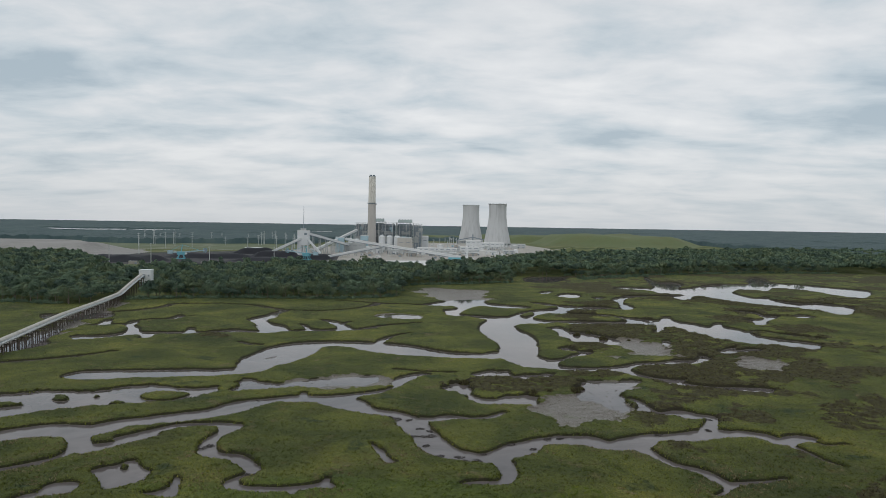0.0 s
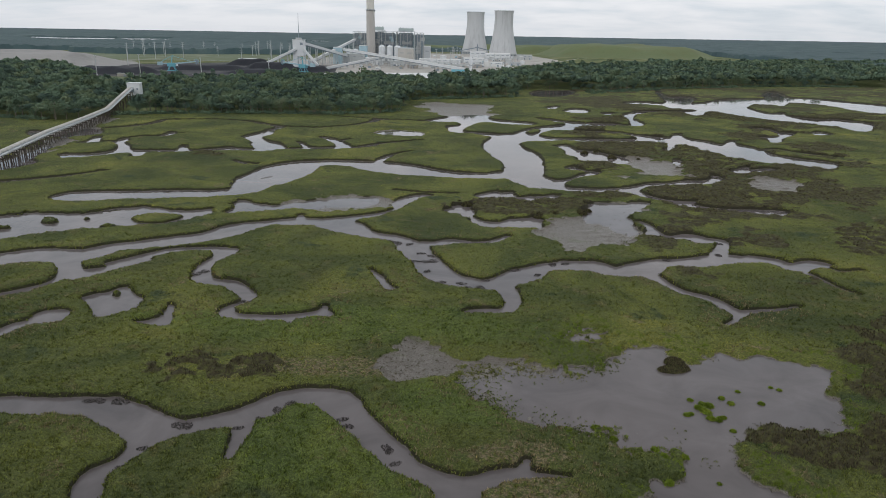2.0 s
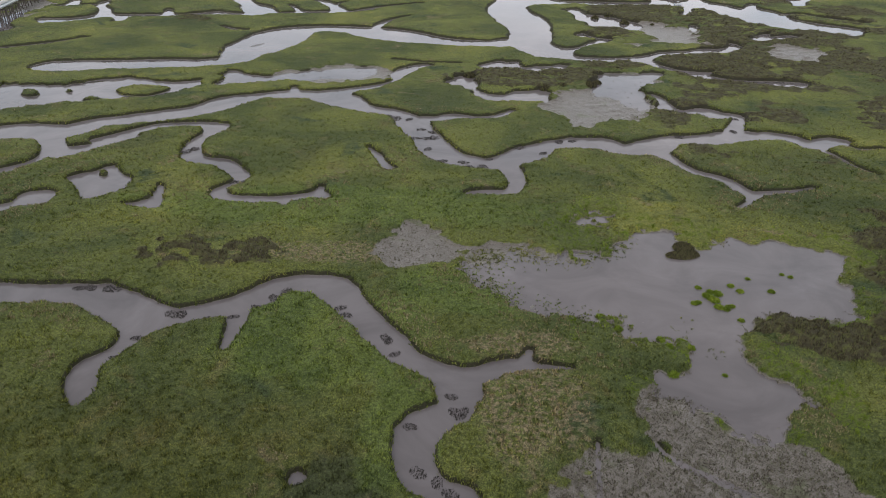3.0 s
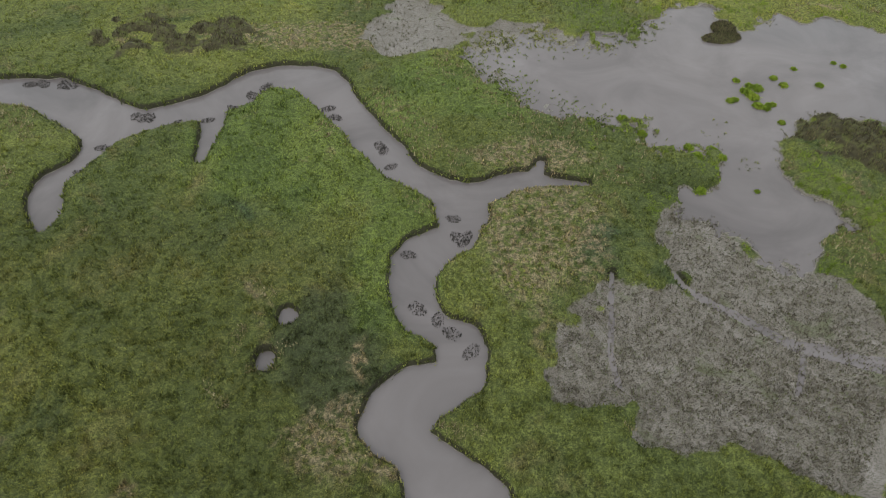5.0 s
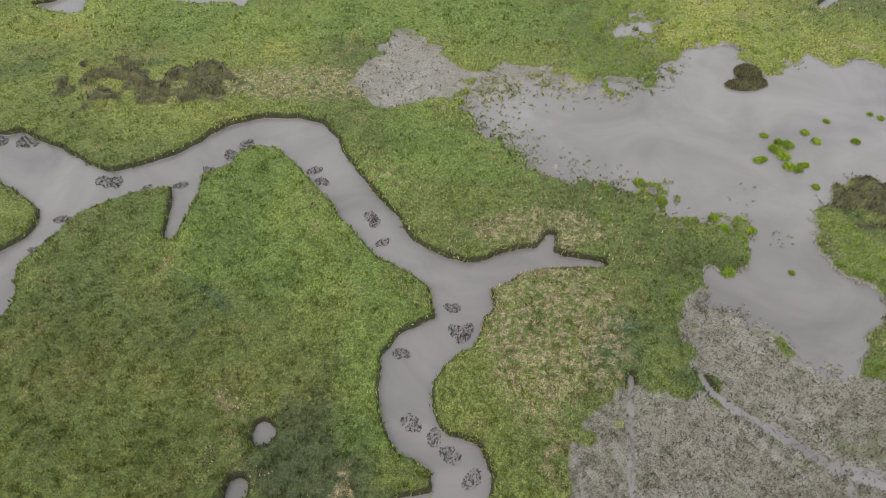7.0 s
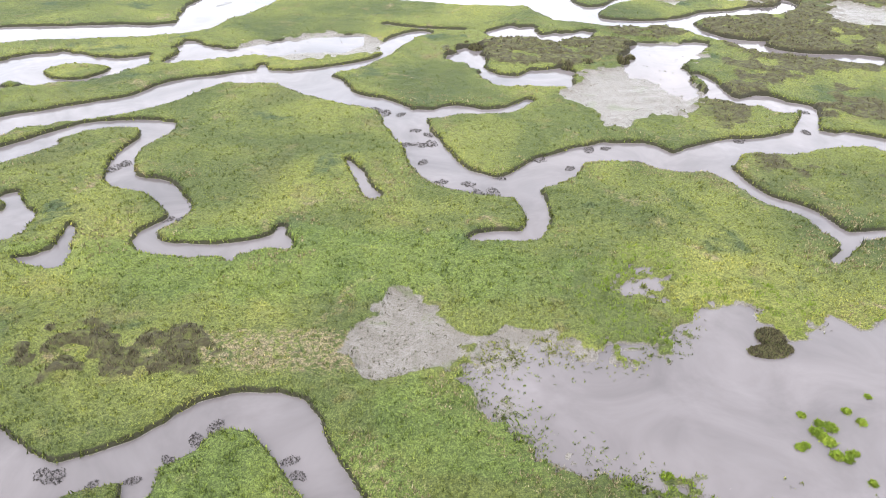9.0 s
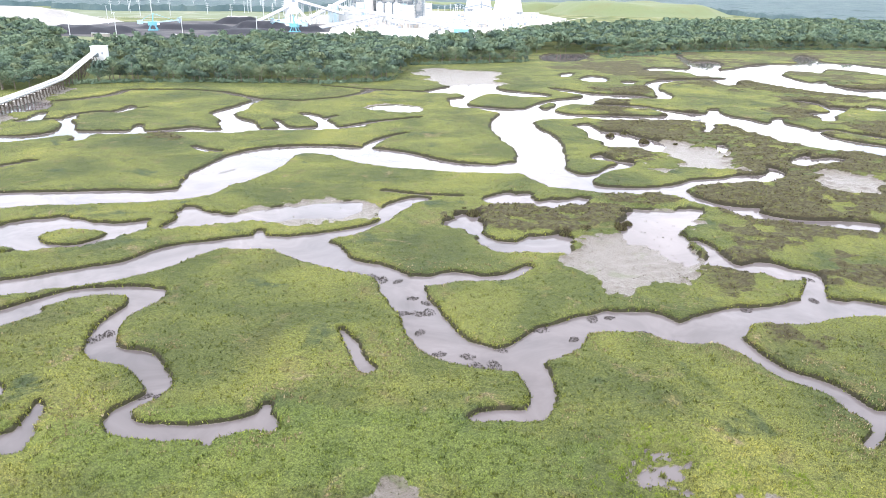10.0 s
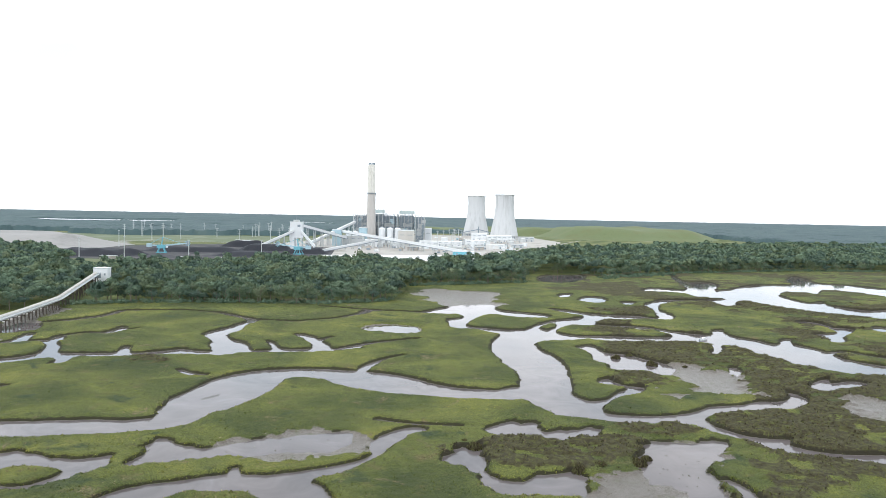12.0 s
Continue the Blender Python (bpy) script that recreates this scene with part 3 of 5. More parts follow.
creek([(-96, 517, 6), (-89, 509, 8), (-80, 492, 8), (-73, 475, 9)])
creek([(-73, 511, 2), (-80, 496, 5)])
creek([(-62, 470, 6), (-51, 484, 7), (-38, 497, 4), (-17, 511, 3)])
creek([(-42, 414, 5), (-40, 428, 5), (-32, 446, 3), (-23, 456, 2)])
creek([(-118, 398, 4), (-126, 401, 5), (-134, 409, 2)])
pan([(-58, 546), (-52, 562), (-36, 569), (-21, 561), (-17, 547), (-20, 533), (-37, 528), (-49, 534)])
bare([(-31, 771), (-12, 818), (13, 779), (39, 735), (53, 703), (40, 664), (6, 666), (-15, 702)])
pool([(128, 999), (167, 1043), (189, 1030), (174, 947), (146, 912), (119, 921)])
creek([(-242, 333, 6.4), (-227, 341, 5.3), (-214, 351, 5.3), (-199, 370, 4.2)])
creek([(-283, 368, 46.1), (-272, 382, 43.7), (-269, 395, 22.7), (-271, 419, 11.1), (-276, 451, 8.2)])
# ponds and pans
reach([(-22.2, 49.8), (-20.4, 49.3), (-19.6, 51.4), (-20.6, 52.5), (-22, 52)])
reach([(-24.1, 42.3), (-22.4, 42), (-21.2, 43.7), (-22.2, 45.4), (-24, 44.8)])
pan([(4.0, 116.5), (8.0, 120.4), (14.4, 123.5), (25.4, 124.8), (34.8, 126.1), (43.7, 130.4), (51.2, 138.2), (58.2, 141.9), (62.3, 138.6), (61.8, 132.0), (65.7, 129.0), (71.7, 131.3), (75.7, 134.6), (79.5, 131.5), (85.1, 133.8), (92.9, 129.8), (100.1, 126.9), (90.2, 100.0), (79.9, 97.7), (72.9, 97.6), (67.5, 96.6), (62.6, 91.9), (62.7, 86.4), (62.6, 80.5), (65.2, 77.4), (67.4, 72.8), (67.4, 69.3), (64.5, 67.5), (61.3, 65.9), (58.5, 62.7), (52.2, 63.6), (48.1, 70.0), (45.0, 74.5), (41.4, 76.2), (43.4, 78.8), (48.1, 79.5), (49.7, 82.1), (52.4, 88.8), (50.0, 90.7), (39.1, 89.8), (36.7, 92.6), (31.2, 94.6), (23.6, 98.2), (16.8, 102.0), (13.0, 107.7), (7.8, 112.7)])
pan([(34.5, 144.7), (39.2, 150), (44.1, 151.3), (45.6, 143.1), (36, 140.3)])
pool([(-212, 261), (-199, 264), (-187, 271), (-168, 269), (-159, 277), (-150, 285), (-133, 285), (-118, 281), (-110, 283), (-106, 275), (-112, 264), (-119, 255), (-133, 252), (-141, 248.9), (-150.5, 243.8), (-164.3, 238.6), (-176.4, 227.9), (-188, 224.8), (-207.7, 221.4), (-233, 254)])
isle([(-139, 266), (-131, 273), (-117, 270), (-121, 259), (-133, 258)])
isle([(-174, 256), (-174, 263), (-169, 260), (-167, 255), (-170, 254)])
isle([(-159, 261), (-158, 265), (-155, 263), (-156, 260)])
isle([(-147, 250), (-144, 254), (-139, 253), (-139.8, 249), (-143.4, 248.7)])
isle([(-202.8, 246.9), (-189.4, 248.7), (-180.8, 246.5), (-185.6, 242.6), (-198.2, 240.1)])
pool([(-101, 278), (-99, 288), (-100, 300), (-84, 296), (-70, 299), (-52, 312), (-36, 312), (-34, 299), (-44, 291), (-65, 288), (-80, 281), (-89, 278)])
pool([(-112.9, 168.7), (-106.7, 174.6), (-103.1, 179.1), (-93.1, 168.6), (-92.2, 160.2), (-95.9, 153.3), (-101.2, 152.2), (-104.9, 159.6)])
isle([(-105.1, 170.6), (-104.9, 174.7), (-101.6, 172.8), (-101.1, 168.8)])
pool([(-128.3, 135.3), (-124.4, 143.8), (-119.1, 151.4), (-117.8, 158.1), (-110.3, 158.4), (-109.9, 149.7), (-117.9, 146.5), (-121.1, 138.5)])
pool([(-88.1, 150.7), (-81.9, 153.9), (-84.6, 164.1), (-82, 163.8), (-77.6, 147.8), (-84, 148.7)])
creek([(-25.1, 199.9, 0.9), (-21.5, 192.6, 2.7), (-18.9, 185.5, 2.6), (-16.5, 180.7, 3.7)])
pool([(-1, 287), (10, 302), (16, 299), (14, 282), (23, 270), (45, 280), (44, 261), (32, 260), (18, 260), (9, 278)])
pool([(19, 326), (37, 332), (40, 322), (58, 325), (54, 313), (26, 311), (19, 312)])
pool([(75, 306), (92, 310), (98, 297), (87, 281), (82, 253), (76, 260), (73, 287)])
pool([(101, 314), (104, 307), (96, 295), (71, 272), (65, 277), (75, 300)])
# bare mud
bare([(-15.7, 123.5), (-12.9, 131.7), (-6, 139.2), (3, 128.3), (5.8, 127.8), (-1.2, 121.1), (-9.1, 116.7)])
bare([(23.3, 57.2), (26.2, 61.7), (28.4, 60.0), (31.4, 58.8), (35.3, 57.9), (36.6, 62.4), (37.1, 68.7), (37.0, 74.4), (41.0, 76.3), (43.6, 75.8), (46.5, 73.5), (48.8, 69.0), (52.1, 63.2), (58.4, 62.3), (58.5, 57.9), (60.6, 55.1), (63.8, 51.6), (67.6, 43.3), (66.1, 33.1), (54.3, 29.0), (34.8, 28.8), (24.1, 30.5), (24.4, 35.9), (20.1, 39.4), (20.5, 42.5), (20.7, 47.4), (21.8, 52.6)])
bare([(42, 261), (42.3, 240.5), (54.2, 229.9), (73.5, 237.5), (83, 253), (88, 280), (98, 293), (95, 310), (79, 312), (71, 288), (56, 275)])
bare([(-22, 772), (7, 804), (48, 784), (49, 710), (26, 667), (6, 683), (1, 737)])
bare([(6.9, 119.6), (14.4, 130.4), (26.2, 126.4), (35.5, 124.5), (26.3, 116.1), (23.2, 98), (17.5, 104.7), (11.3, 111.8)])
bare([(-78, 298), (-65, 307), (-34, 317), (-29, 294), (-48, 286), (-65, 286)])
bare([(-322, 622), (-304, 612), (-292, 555), (-276, 470), (-262, 420), (-280, 425), (-296, 500), (-310, 560)])
# dark needle rush
rush([(11, 298), (26, 313), (50, 315), (73, 314), (74, 294), (56, 287), (51, 279), (36, 278), (24, 278), (14, 282)])
rush([(-71.8, 122.1), (-65.3, 127.7), (-58.9, 126.5), (-42.9, 127.7), (-36.7, 121.7), (-41.8, 116.6), (-55.6, 117.4), (-59.5, 116.1), (-66.9, 113.6)])
rush([(99, 502), (115, 509), (146, 515), (166, 509), (189, 511), (203, 464), (206, 440), (186, 406), (163, 393), (148, 391), (158, 428), (143, 444), (128, 447), (109, 459), (104, 479)])
rush([(85, 409), (97, 422), (111, 420), (112, 400), (97, 390), (86, 391)])
rush([(111, 340), (135, 350), (165, 352), (178, 335), (169, 305), (137, 307), (122, 319)])
rush([(72, 332), (90, 334), (100, 322), (84, 314), (72, 319)])
rush([(186, 397), (210, 399), (224, 387), (213, 374), (184, 382)])
rush([(62.5, 91.5), (67.5, 96.9), (82, 98.3), (99, 100), (104, 84), (92, 79), (78, 81), (69.5, 83.5), (65, 87.5)])
rush([(1, 293), (3, 304), (9, 301), (7, 290)])
rush([(-170, 433), (-157, 438), (-145, 425), (-159, 415)])
rush([(146, 566), (191, 554), (206, 525), (195, 534), (167, 556)])
rush([(263, 707), (316, 766), (335, 683), (366, 644), (317, 650), (277, 679)])
rush([(178, 265), (212, 283), (189.1, 234.1), (163, 228.8)])
rush([(120.5, 152.8), (149.4, 171.9), (114.2, 112.5), (102.2, 117.7)])
def from_creeks(x, y):
    """Distance to the nearest creek's edge, below zero in the water."""
    best, wide = np.full(x.shape, 60.0), np.full(x.shape, 8.0)
    for c in CREEKS:
        m = c[:, 2].max() / 2 + 14
        near = np.nonzero((x > c[:, 0].min() - m) & (x < c[:, 0].max() + m) & (y > c[:, 1].min() - m) & (y < c[:, 1].max() + m))[0]
        if not len(near):
            continue
        px, py, b, wd = x[near], y[near], best[near], wide[near]
        for (ax, ay, aw), (bx, by, bw) in zip(c[:-1], c[1:]):
            ex, ey = bx - ax, by - ay
            t = np.clip(((px - ax) * ex + (py - ay) * ey) / (ex * ex + ey * ey + 1e-9), 0, 1)
            here = aw + t * (bw - aw)
            e = np.hypot(px - ax - t * ex, py - ay - t * ey) - here / 2
            wd = np.where(e < b, here, wd)
            b = np.minimum(b, e)
        best[near], wide[near] = b, wd
    return best, wide


def from_areas(x, y, areas, reach=20.0):
    """Distance to the nearest outline, below zero inside."""
    best = np.full(x.shape, 60.0)
    for c in areas:
        near = np.nonzero((x > c[:, 0].min() - reach) & (x < c[:, 0].max() + reach) & (y > c[:, 1].min() - reach) & (y < c[:, 1].max() + reach))[0]
        if not len(near):
            continue
        px, py = x[near], y[near]
        d, inside = np.full(px.shape, 60.0), np.zeros(px.shape, bool)
        for (ax, ay), (bx, by) in zip(c, np.roll(c, -1, 0)):
            ex, ey = bx - ax, by - ay
            t = np.clip(((px - ax) * ex + (py - ay) * ey) / (ex * ex + ey * ey + 1e-9), 0, 1)
            d = np.minimum(d, np.hypot(px - ax - t * ex, py - ay - t * ey))
            if ay != by:
                inside ^= ((ay > py) != (by > py)) & (px < ex * (py - ay) / ey + ax)
        best[near] = np.minimum(best[near], np.where(inside, -d, d))
    return best


# the foot of the woods, from west to east
EDGE_X = [-6000, -900, -420, -370, -345, -330, -322, -238, -112, -52, -47, -40, 95, 106, 200, 216, 318, 547, 707, 1200, 6000]
EDGE_Y = [700, 640, 600, 588, 585, 592, 625, 656, 664, 690, 730, 834, 893, 1010, 1040, 990, 1067, 1170, 1190, 1230, 1300]


def woods_edge(x, y):
    """Metres behind the foot of the woods."""
    return y - np.interp(x, EDGE_X, EDGE_Y) + (lattice(x, y, 30, 5) - 0.5) * 14


def land(x, y, cell):
    """Height of the ground or of the grass canopy, and what covers it: bare mud, rush, dry land, and canopy."""
    wob = (lattice(x, y, 6.5, 1) - 0.5) * 1.7 + (lattice(x, y, 2.4, 2) - 0.5) * 0.9 + (lattice(x, y, 17, 11) - 0.5) * 1.6
    dc, wide = from_creeks(x, y)
    d = dc
    d = np.minimum(d + wob * 0.75 * np.clip(wide / 9, 0.15, 1), from_areas(x, y, POOLS) + wob * (1.1 + 1.6 * smooth(y, 150, 320)))
    d = np.minimum(d, from_areas(x, y, REACHES) + wob * 0.7)
    i = from_areas(x, y, ISLES)
    d = np.where(i < 8, np.maximum(d, -(i + wob * 0.6)), d)
    pn = from_areas(x, y, PANS) + (lattice(x, y, 9, 3) - 0.5) * 5 + (lattice(x, y, 2.6, 4) - 0.5) * 4.0 + (lattice(x, y, 0.9, 6) - 0.5) * 1.5
    west = smooth(62 - x, 0, 25) * smooth(y, 84, 92) * (y < 160)
    pn = pn + west * ((lattice(x, y, 1.0, 66) - 0.5) * 7 + (lattice(x, y, 2.3, 67) - 0.5) * 6 + 0.8)
    br = from_areas(x, y, BARES) + (lattice(x, y, 8, 7) - 0.5) * 5 + (lattice(x, y, 2.2, 8) - 0.5) * 3.0 + (lattice(x, y, 17, 18) - 0.5) * (7 + 12 * smooth(y, 250, 400)) + (lattice(x, y, 6, 19) - 0.5) * 9 * smooth(y, 250, 400)
    rs = from_areas(x, y, RUSHES) + (lattice(x, y, 9, 9) - 0.5) * 7 + (lattice(x, y, 2.5, 10) - 0.5) * 4
    up = woods_edge(x, y)
    dry = smooth(up, 0, 10)
    bare_w = smooth(-br + (lattice(x, y, 3.1, 17) - 0.5) * 5 * smooth(y, 110, 140), -1.6, 1.6)
    clump = lattice(x, y, 2.9, 61) * 0.6 + lattice(x, y, 7.5, 62) * 0.4 + 0.16 * smooth(x, 58, 64) * smooth(y, 74, 80) * (1 - smooth(y, 98, 104))
    clump = clump + 0.14 * (1 - smooth(np.hypot((x - 42) / 36, (y - 297) / 22), 0.8, 1.1))
    rush_w = smooth(-rs, -3, 3) * (0.15 + 0.85 * smooth(clump, 0.38, 0.50))
    scrub = smooth(lattice(x, y, 42, 21) * 0.5 + lattice(x, y, 15, 22) * 0.3 + lattice(x, y, 5, 23) * 0.2, 0.50 - 0.07 * smooth(y, 380, 560), 0.62) * 0.85 * smooth(x - 20 - 0.05 * y, 0, 90) * smooth(y, 110, 190)
    rush_w = np.maximum(rush_w, scrub)
    tall = 1.15 + (lattice(x, y, 11, 12) - 0.5) * 0.35 + (lattice(x, y, 2.2, 13) - 0.5) * 0.38 + (lattice(x, y, 0.95, 14) - 0.5) * 0.42
    tall = tall * (1 + 0.28 * smooth(y, 240, 420))
    tall = tall * (1 - bare_w) + bare_w * (0.10 + (lattice(x, y, 5, 15) - 0.5) * 0.16)
    tall = tall + rush_w * (0.35 + 0.9 * smooth(clump, 0.40, 0.75))
    levee = (1 - smooth(np.minimum(dc, d), 2.5, 10)) * (1 - bare_w) * smooth(pn, 4, 9) * (0.1 + 0.2 * (1 - smooth(y, 200, 320)))
    tall = tall + levee
    bank = 0.5 + cell * 0.55
    d = d - 0.12 - 0.1 * cell
    bed = -0.07 - 0.38 * (1 - bare_w)
    rise = 0.72 * smooth(d, -0.35 * bank, 0.65 * bank) + 0.28 * smooth(d, 0.0, 1.4 + bank)
    z = bed + (tall - bed) * rise
    thin = smooth(pn, -1.0, 1.6 + 3.5 * smooth(lattice(x, y, 13, 63), 0.3, 0.7))
    z = np.where(pn < 5.2, np.minimum(z, -0.16 + (tall + 0.16) * thin), z)
    far = smooth(y, 2500, 4900) * 37
    z = z * (1 - dry) + dry * (1.2 + smooth(up, 0, 250) * 4.2 + far)
    bare_w = np.maximum(bare_w, 1 - smooth(pn, -0.6, 0.9))
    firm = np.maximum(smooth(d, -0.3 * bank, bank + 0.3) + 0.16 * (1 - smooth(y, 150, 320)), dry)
    return z, bare_w, rush_w, dry, np.minimum(d, pn), firm


def build_ground():
    ys = [-2500.0, -900.0, -350.0, -140.0, -60.0, -25.0, -5.0, 6.0]
    while ys[-1] < 4960:
        y = ys[-1]
        ys.append(y + (y + 75) * (0.0026 if y < 760 else 0.0026 + min((y - 760) * 1.0e-5, 0.013)))
    u = np.arange(-0.735, 0.736, 0.0034)
    ys = np.array(ys)
    s = np.maximum(ys + 75, 82)
    out = np.array([60.0, 220, 700, 1800, 4200])
    X = np.concatenate([-(0.735 * s)[:, None] - out[::-1][None], u[None] * s[:, None], (0.735 * s)[:, None] + out[None]], 1)
    Y = np.repeat(ys[:, None], X.shape[1], 1)
    cell = np.repeat((s * 0.0026)[:, None], X.shape[1], 1)
    r, c = X.shape
    z, b, ru, dry, _, rise = land(X.ravel(), Y.ravel(), cell.ravel())
    me = bpy.data.meshes.new("ground")
    co = np.stack([X.ravel(), Y.ravel(), z], 1).astype(np.float32)
    me.vertices.add(len(co))
    me.vertices.foreach_set("co", co.ravel())
    a = (np.arange(r - 1)[:, None] * c + np.arange(c - 1)[None]).ravel()
    q = np.stack([a, a + 1, a + c + 1, a + c], 1).astype(np.int32)
    me.loops.add(q.size)
    me.loops.foreach_set("vertex_index", q.ravel())
    me.polygons.add(len(q))
    me.polygons.foreach_set("loop_start", np.arange(0, q.size, 4, dtype=np.int32))
    me.update(calc_edges=True)
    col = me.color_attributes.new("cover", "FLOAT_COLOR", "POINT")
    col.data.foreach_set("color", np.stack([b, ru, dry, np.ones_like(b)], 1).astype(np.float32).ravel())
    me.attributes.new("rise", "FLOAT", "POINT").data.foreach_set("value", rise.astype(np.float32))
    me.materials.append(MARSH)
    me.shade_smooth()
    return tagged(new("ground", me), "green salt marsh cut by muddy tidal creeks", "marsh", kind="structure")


build_ground()
solo("water", Shape().add([(-6000, -2500, 0), (6000, -2500, 0), (6000, 1500, 0), (-6000, 1500, 0)], [(0, 1, 2, 3)]), WATER,
     "still grey-brown tidal water in the creeks and ponds", "water", "structure")


# ------------------------------------------------------------------ grasses
def blades(x, y, z, rng, count, width, height, lean):
    """Loose triangular blades round each root."""
    n = len(x)
    x, y, z = (np.repeat(a, count) for a in (x, y, z))
    m = n * count
    a, b = rng.uniform(0, 6.283, m), rng.uniform(0, 6.283, m)
    h = height * rng.uniform(0.6, 1.25, m) * (0.55 + 0.9 * lattice(x, y, 0.8, 65))
    w = width * rng.uniform(0.6, 1.3, m)
    r = lean * rng.uniform(0.2, 1.0, m)
    x, y = x + rng.normal(0, width * 1.2, m), y + rng.normal(0, width * 1.2, m)
    p = np.stack([x - w * np.cos(a), y - w * np.sin(a), z], 1)
    q = np.stack([x + w * np.cos(a), y + w * np.sin(a), z], 1)
    t = np.stack([x + r * np.cos(b), y + r * np.sin(b), z + h], 1)
    return np.stack([p, q, t], 1)


def sow(y0, y1, per, rng):
    """Random roots over the fan that the camera can see."""
    n = int(0.72 * ((y1 + 45) ** 2 - (y0 + 45) ** 2) * per)
    y = np.sqrt(rng.uniform((y0 + 45) ** 2, (y1 + 45) ** 2, n)) - 45
    return rng.uniform(-0.72, 0.72, n) * (y + 45), y


def grow_grass():
    rng = np.random.default_rng(4)
    green, dark, dead, straw, herb = [], [], [], [], []
    n = 290000
    # sown more thinly and in bigger tufts with distance, fading out
    far = 59 * np.exp(rng.uniform(0, math.log(400 / 59), n))
    far = far[rng.random(n) < 1 - 0.85 * smooth(far, 170, 390)]
    sizes = far / 100
    for lot in range(4):
        x, y = rng.uniform(-0.72, 0.72, len(far)) * far, far - 45
        pick = (sizes >= (0, 0.8, 1.15, 1.8)[lot]) & (sizes < (0.8, 1.15, 1.8, 9)[lot])
        x, y = x[pick], y[pick]
        stands = (lattice(x, y, (0.6, 0.75, 1.0, 1.5)[lot], 64) > 0.36) | (rng.random(len(x)) < 0.3)
        x, y = x[stands], y[stands]
        count, width, height = 4, (0.09, 0.115, 0.145, 0.20)[lot], (0.66, 0.66, 0.64, 0.64)[lot]
        z, b, ru, dry, d, _ = land(x, y, (y + 75) * 0.0026)
        rr = ru + (rng.random(len(x)) - 0.5) * 0.3
        g = (b < 0.5) & (rr < 0.5) & (z > 0.25)
        dp = from_areas(x, y, PANS)
        lush = g & (dp < 8) & (x > 27) & (lattice(x, y, 6, 34) > 0.42)
        dry_w = g & ~lush & (d > 0.6) & (d < 7) & (lattice(x, y, 16, 33) + 0.35 * lattice(x, y, 3, 35) > 0.79) & (rng.random(len(x)) < 0.6)
        wet = (z <= 0.25) & (dp > -9) & (dp < 5) & (y < 150) & (y > 84) & (rng.random(len(x)) < 0.95 * smooth(dp, -9, 2) * smooth(lattice(x, y, 5, 36) - 0.012 * (x - 20), 0.15, 0.6))
        straw.append(blades(x[dry_w], y[dry_w], z[dry_w] - 0.3, rng, count, width, height, 0.5))
        herb.append(blades(x[lush], y[lush], z[lush] - 0.38, rng, count, width, height, 0.42))
        green.append(blades(x[wet], y[wet], np.maximum(z[wet], -0.05) - 0.05, rng, count, width, height * 0.6, 0.3))
        g = g & ~lush & ~dry_w
        green.append(blades(x[g], y[g], z[g] - 0.38, rng, count, width, height, 0.42))
        k = (b < 0.5) & (rr >= 0.5) & (z > 0.25)
        dark.append(blades(x[k], y[k], z[k] - 0.35, rng, count, width, height * 1.15, 0.3))
        m = (b >= 0.5) & (z > -0.14 + 0.1 * rng.random(len(z))) & (rng.random(len(z)) < 1 - 0.6 * smooth(y, 95, 112) - 0.2 * smooth(y, 140, 160))
        dead.append(blades(x[m], y[m], np.maximum(z[m], -0.02) - 0.05, rng, 3, width * 0.8, 0.34, 0.25))
    # blades that hang over the near banks
    x, y = sow(8, 300, 3.0, rng)
    x, y = np.clip(x, -190, 190), y
    z, b, ru, dry, d, rise = land(x, y, (y + 75) * 0.0026)
    f = (d > -0.15) & (d < 1.3) & (b < 0.4) & (z > 0.05) & (ru < 0.5)
    green.append(blades(x[f], y[f], z[f] - 0.25, rng, 3, 0.10, 0.55, 0.75))
    # a taller fringe along the far banks
    x, y = sow(290, 760, 1.1, rng)
    z, b, ru, dry, d, _ = land(x, y, (y + 75) * 0.0026)
    f = (d > 0.5) & (b < 0.4) & (dry < 0.3) & (rng.random(len(x)) < np.where(d < 2.5, 0.35, 0.22))
    k = f & (ru > 0.5)
    f = f & (ru <= 0.5)
    green.append(blades(x[f], y[f], z[f] - 0.25, rng, 1, 0.35, 0.45, 0.3))
    dark.append(blades(x[k], y[k], z[k] - 0.3, rng, 3, 0.4, 0.65, 0.5))
    for name, lot, mat, label, cat in (("cordgrass", green, GRASS, "dense green cordgrass blades standing on the marsh", "grass"),
                                       ("needle_rush", dark, RUSH, "dark brown needle rush in ragged stands", "rush"),
                                       ("dry_grass", straw, STRAW, "straw-coloured dry cordgrass along the creek banks", "grass"),
                                       ("lush_grass", herb, LIME, "bright lime-green grass round the pan", "grass"),
                                       ("stubble", dead, STUB, "short grey stubble on bare mud", "stubble")):
        tagged(new(name, soup(name, np.concatenate(lot), mat)), label, cat, kind="stuff")


grow_grass()


def tussock(rng, radius, high, n, width):
    """A domed tuft of blades, as triangles round the origin."""
    r = radius * np.sqrt(rng.uniform(0, 1, n))
    a = rng.uniform(0, 6.283, n)
    top = high * np.sqrt(np.clip(1 - (r / radius) ** 2, 0.02, 1))
    x, y = r * np.cos(a), r * np.sin(a)
    return np.concatenate([blades(x, y, top * s - 0.1, rng, 1, width, high * 0.5, 0.3) for s in (0.0, 0.45, 0.85)])


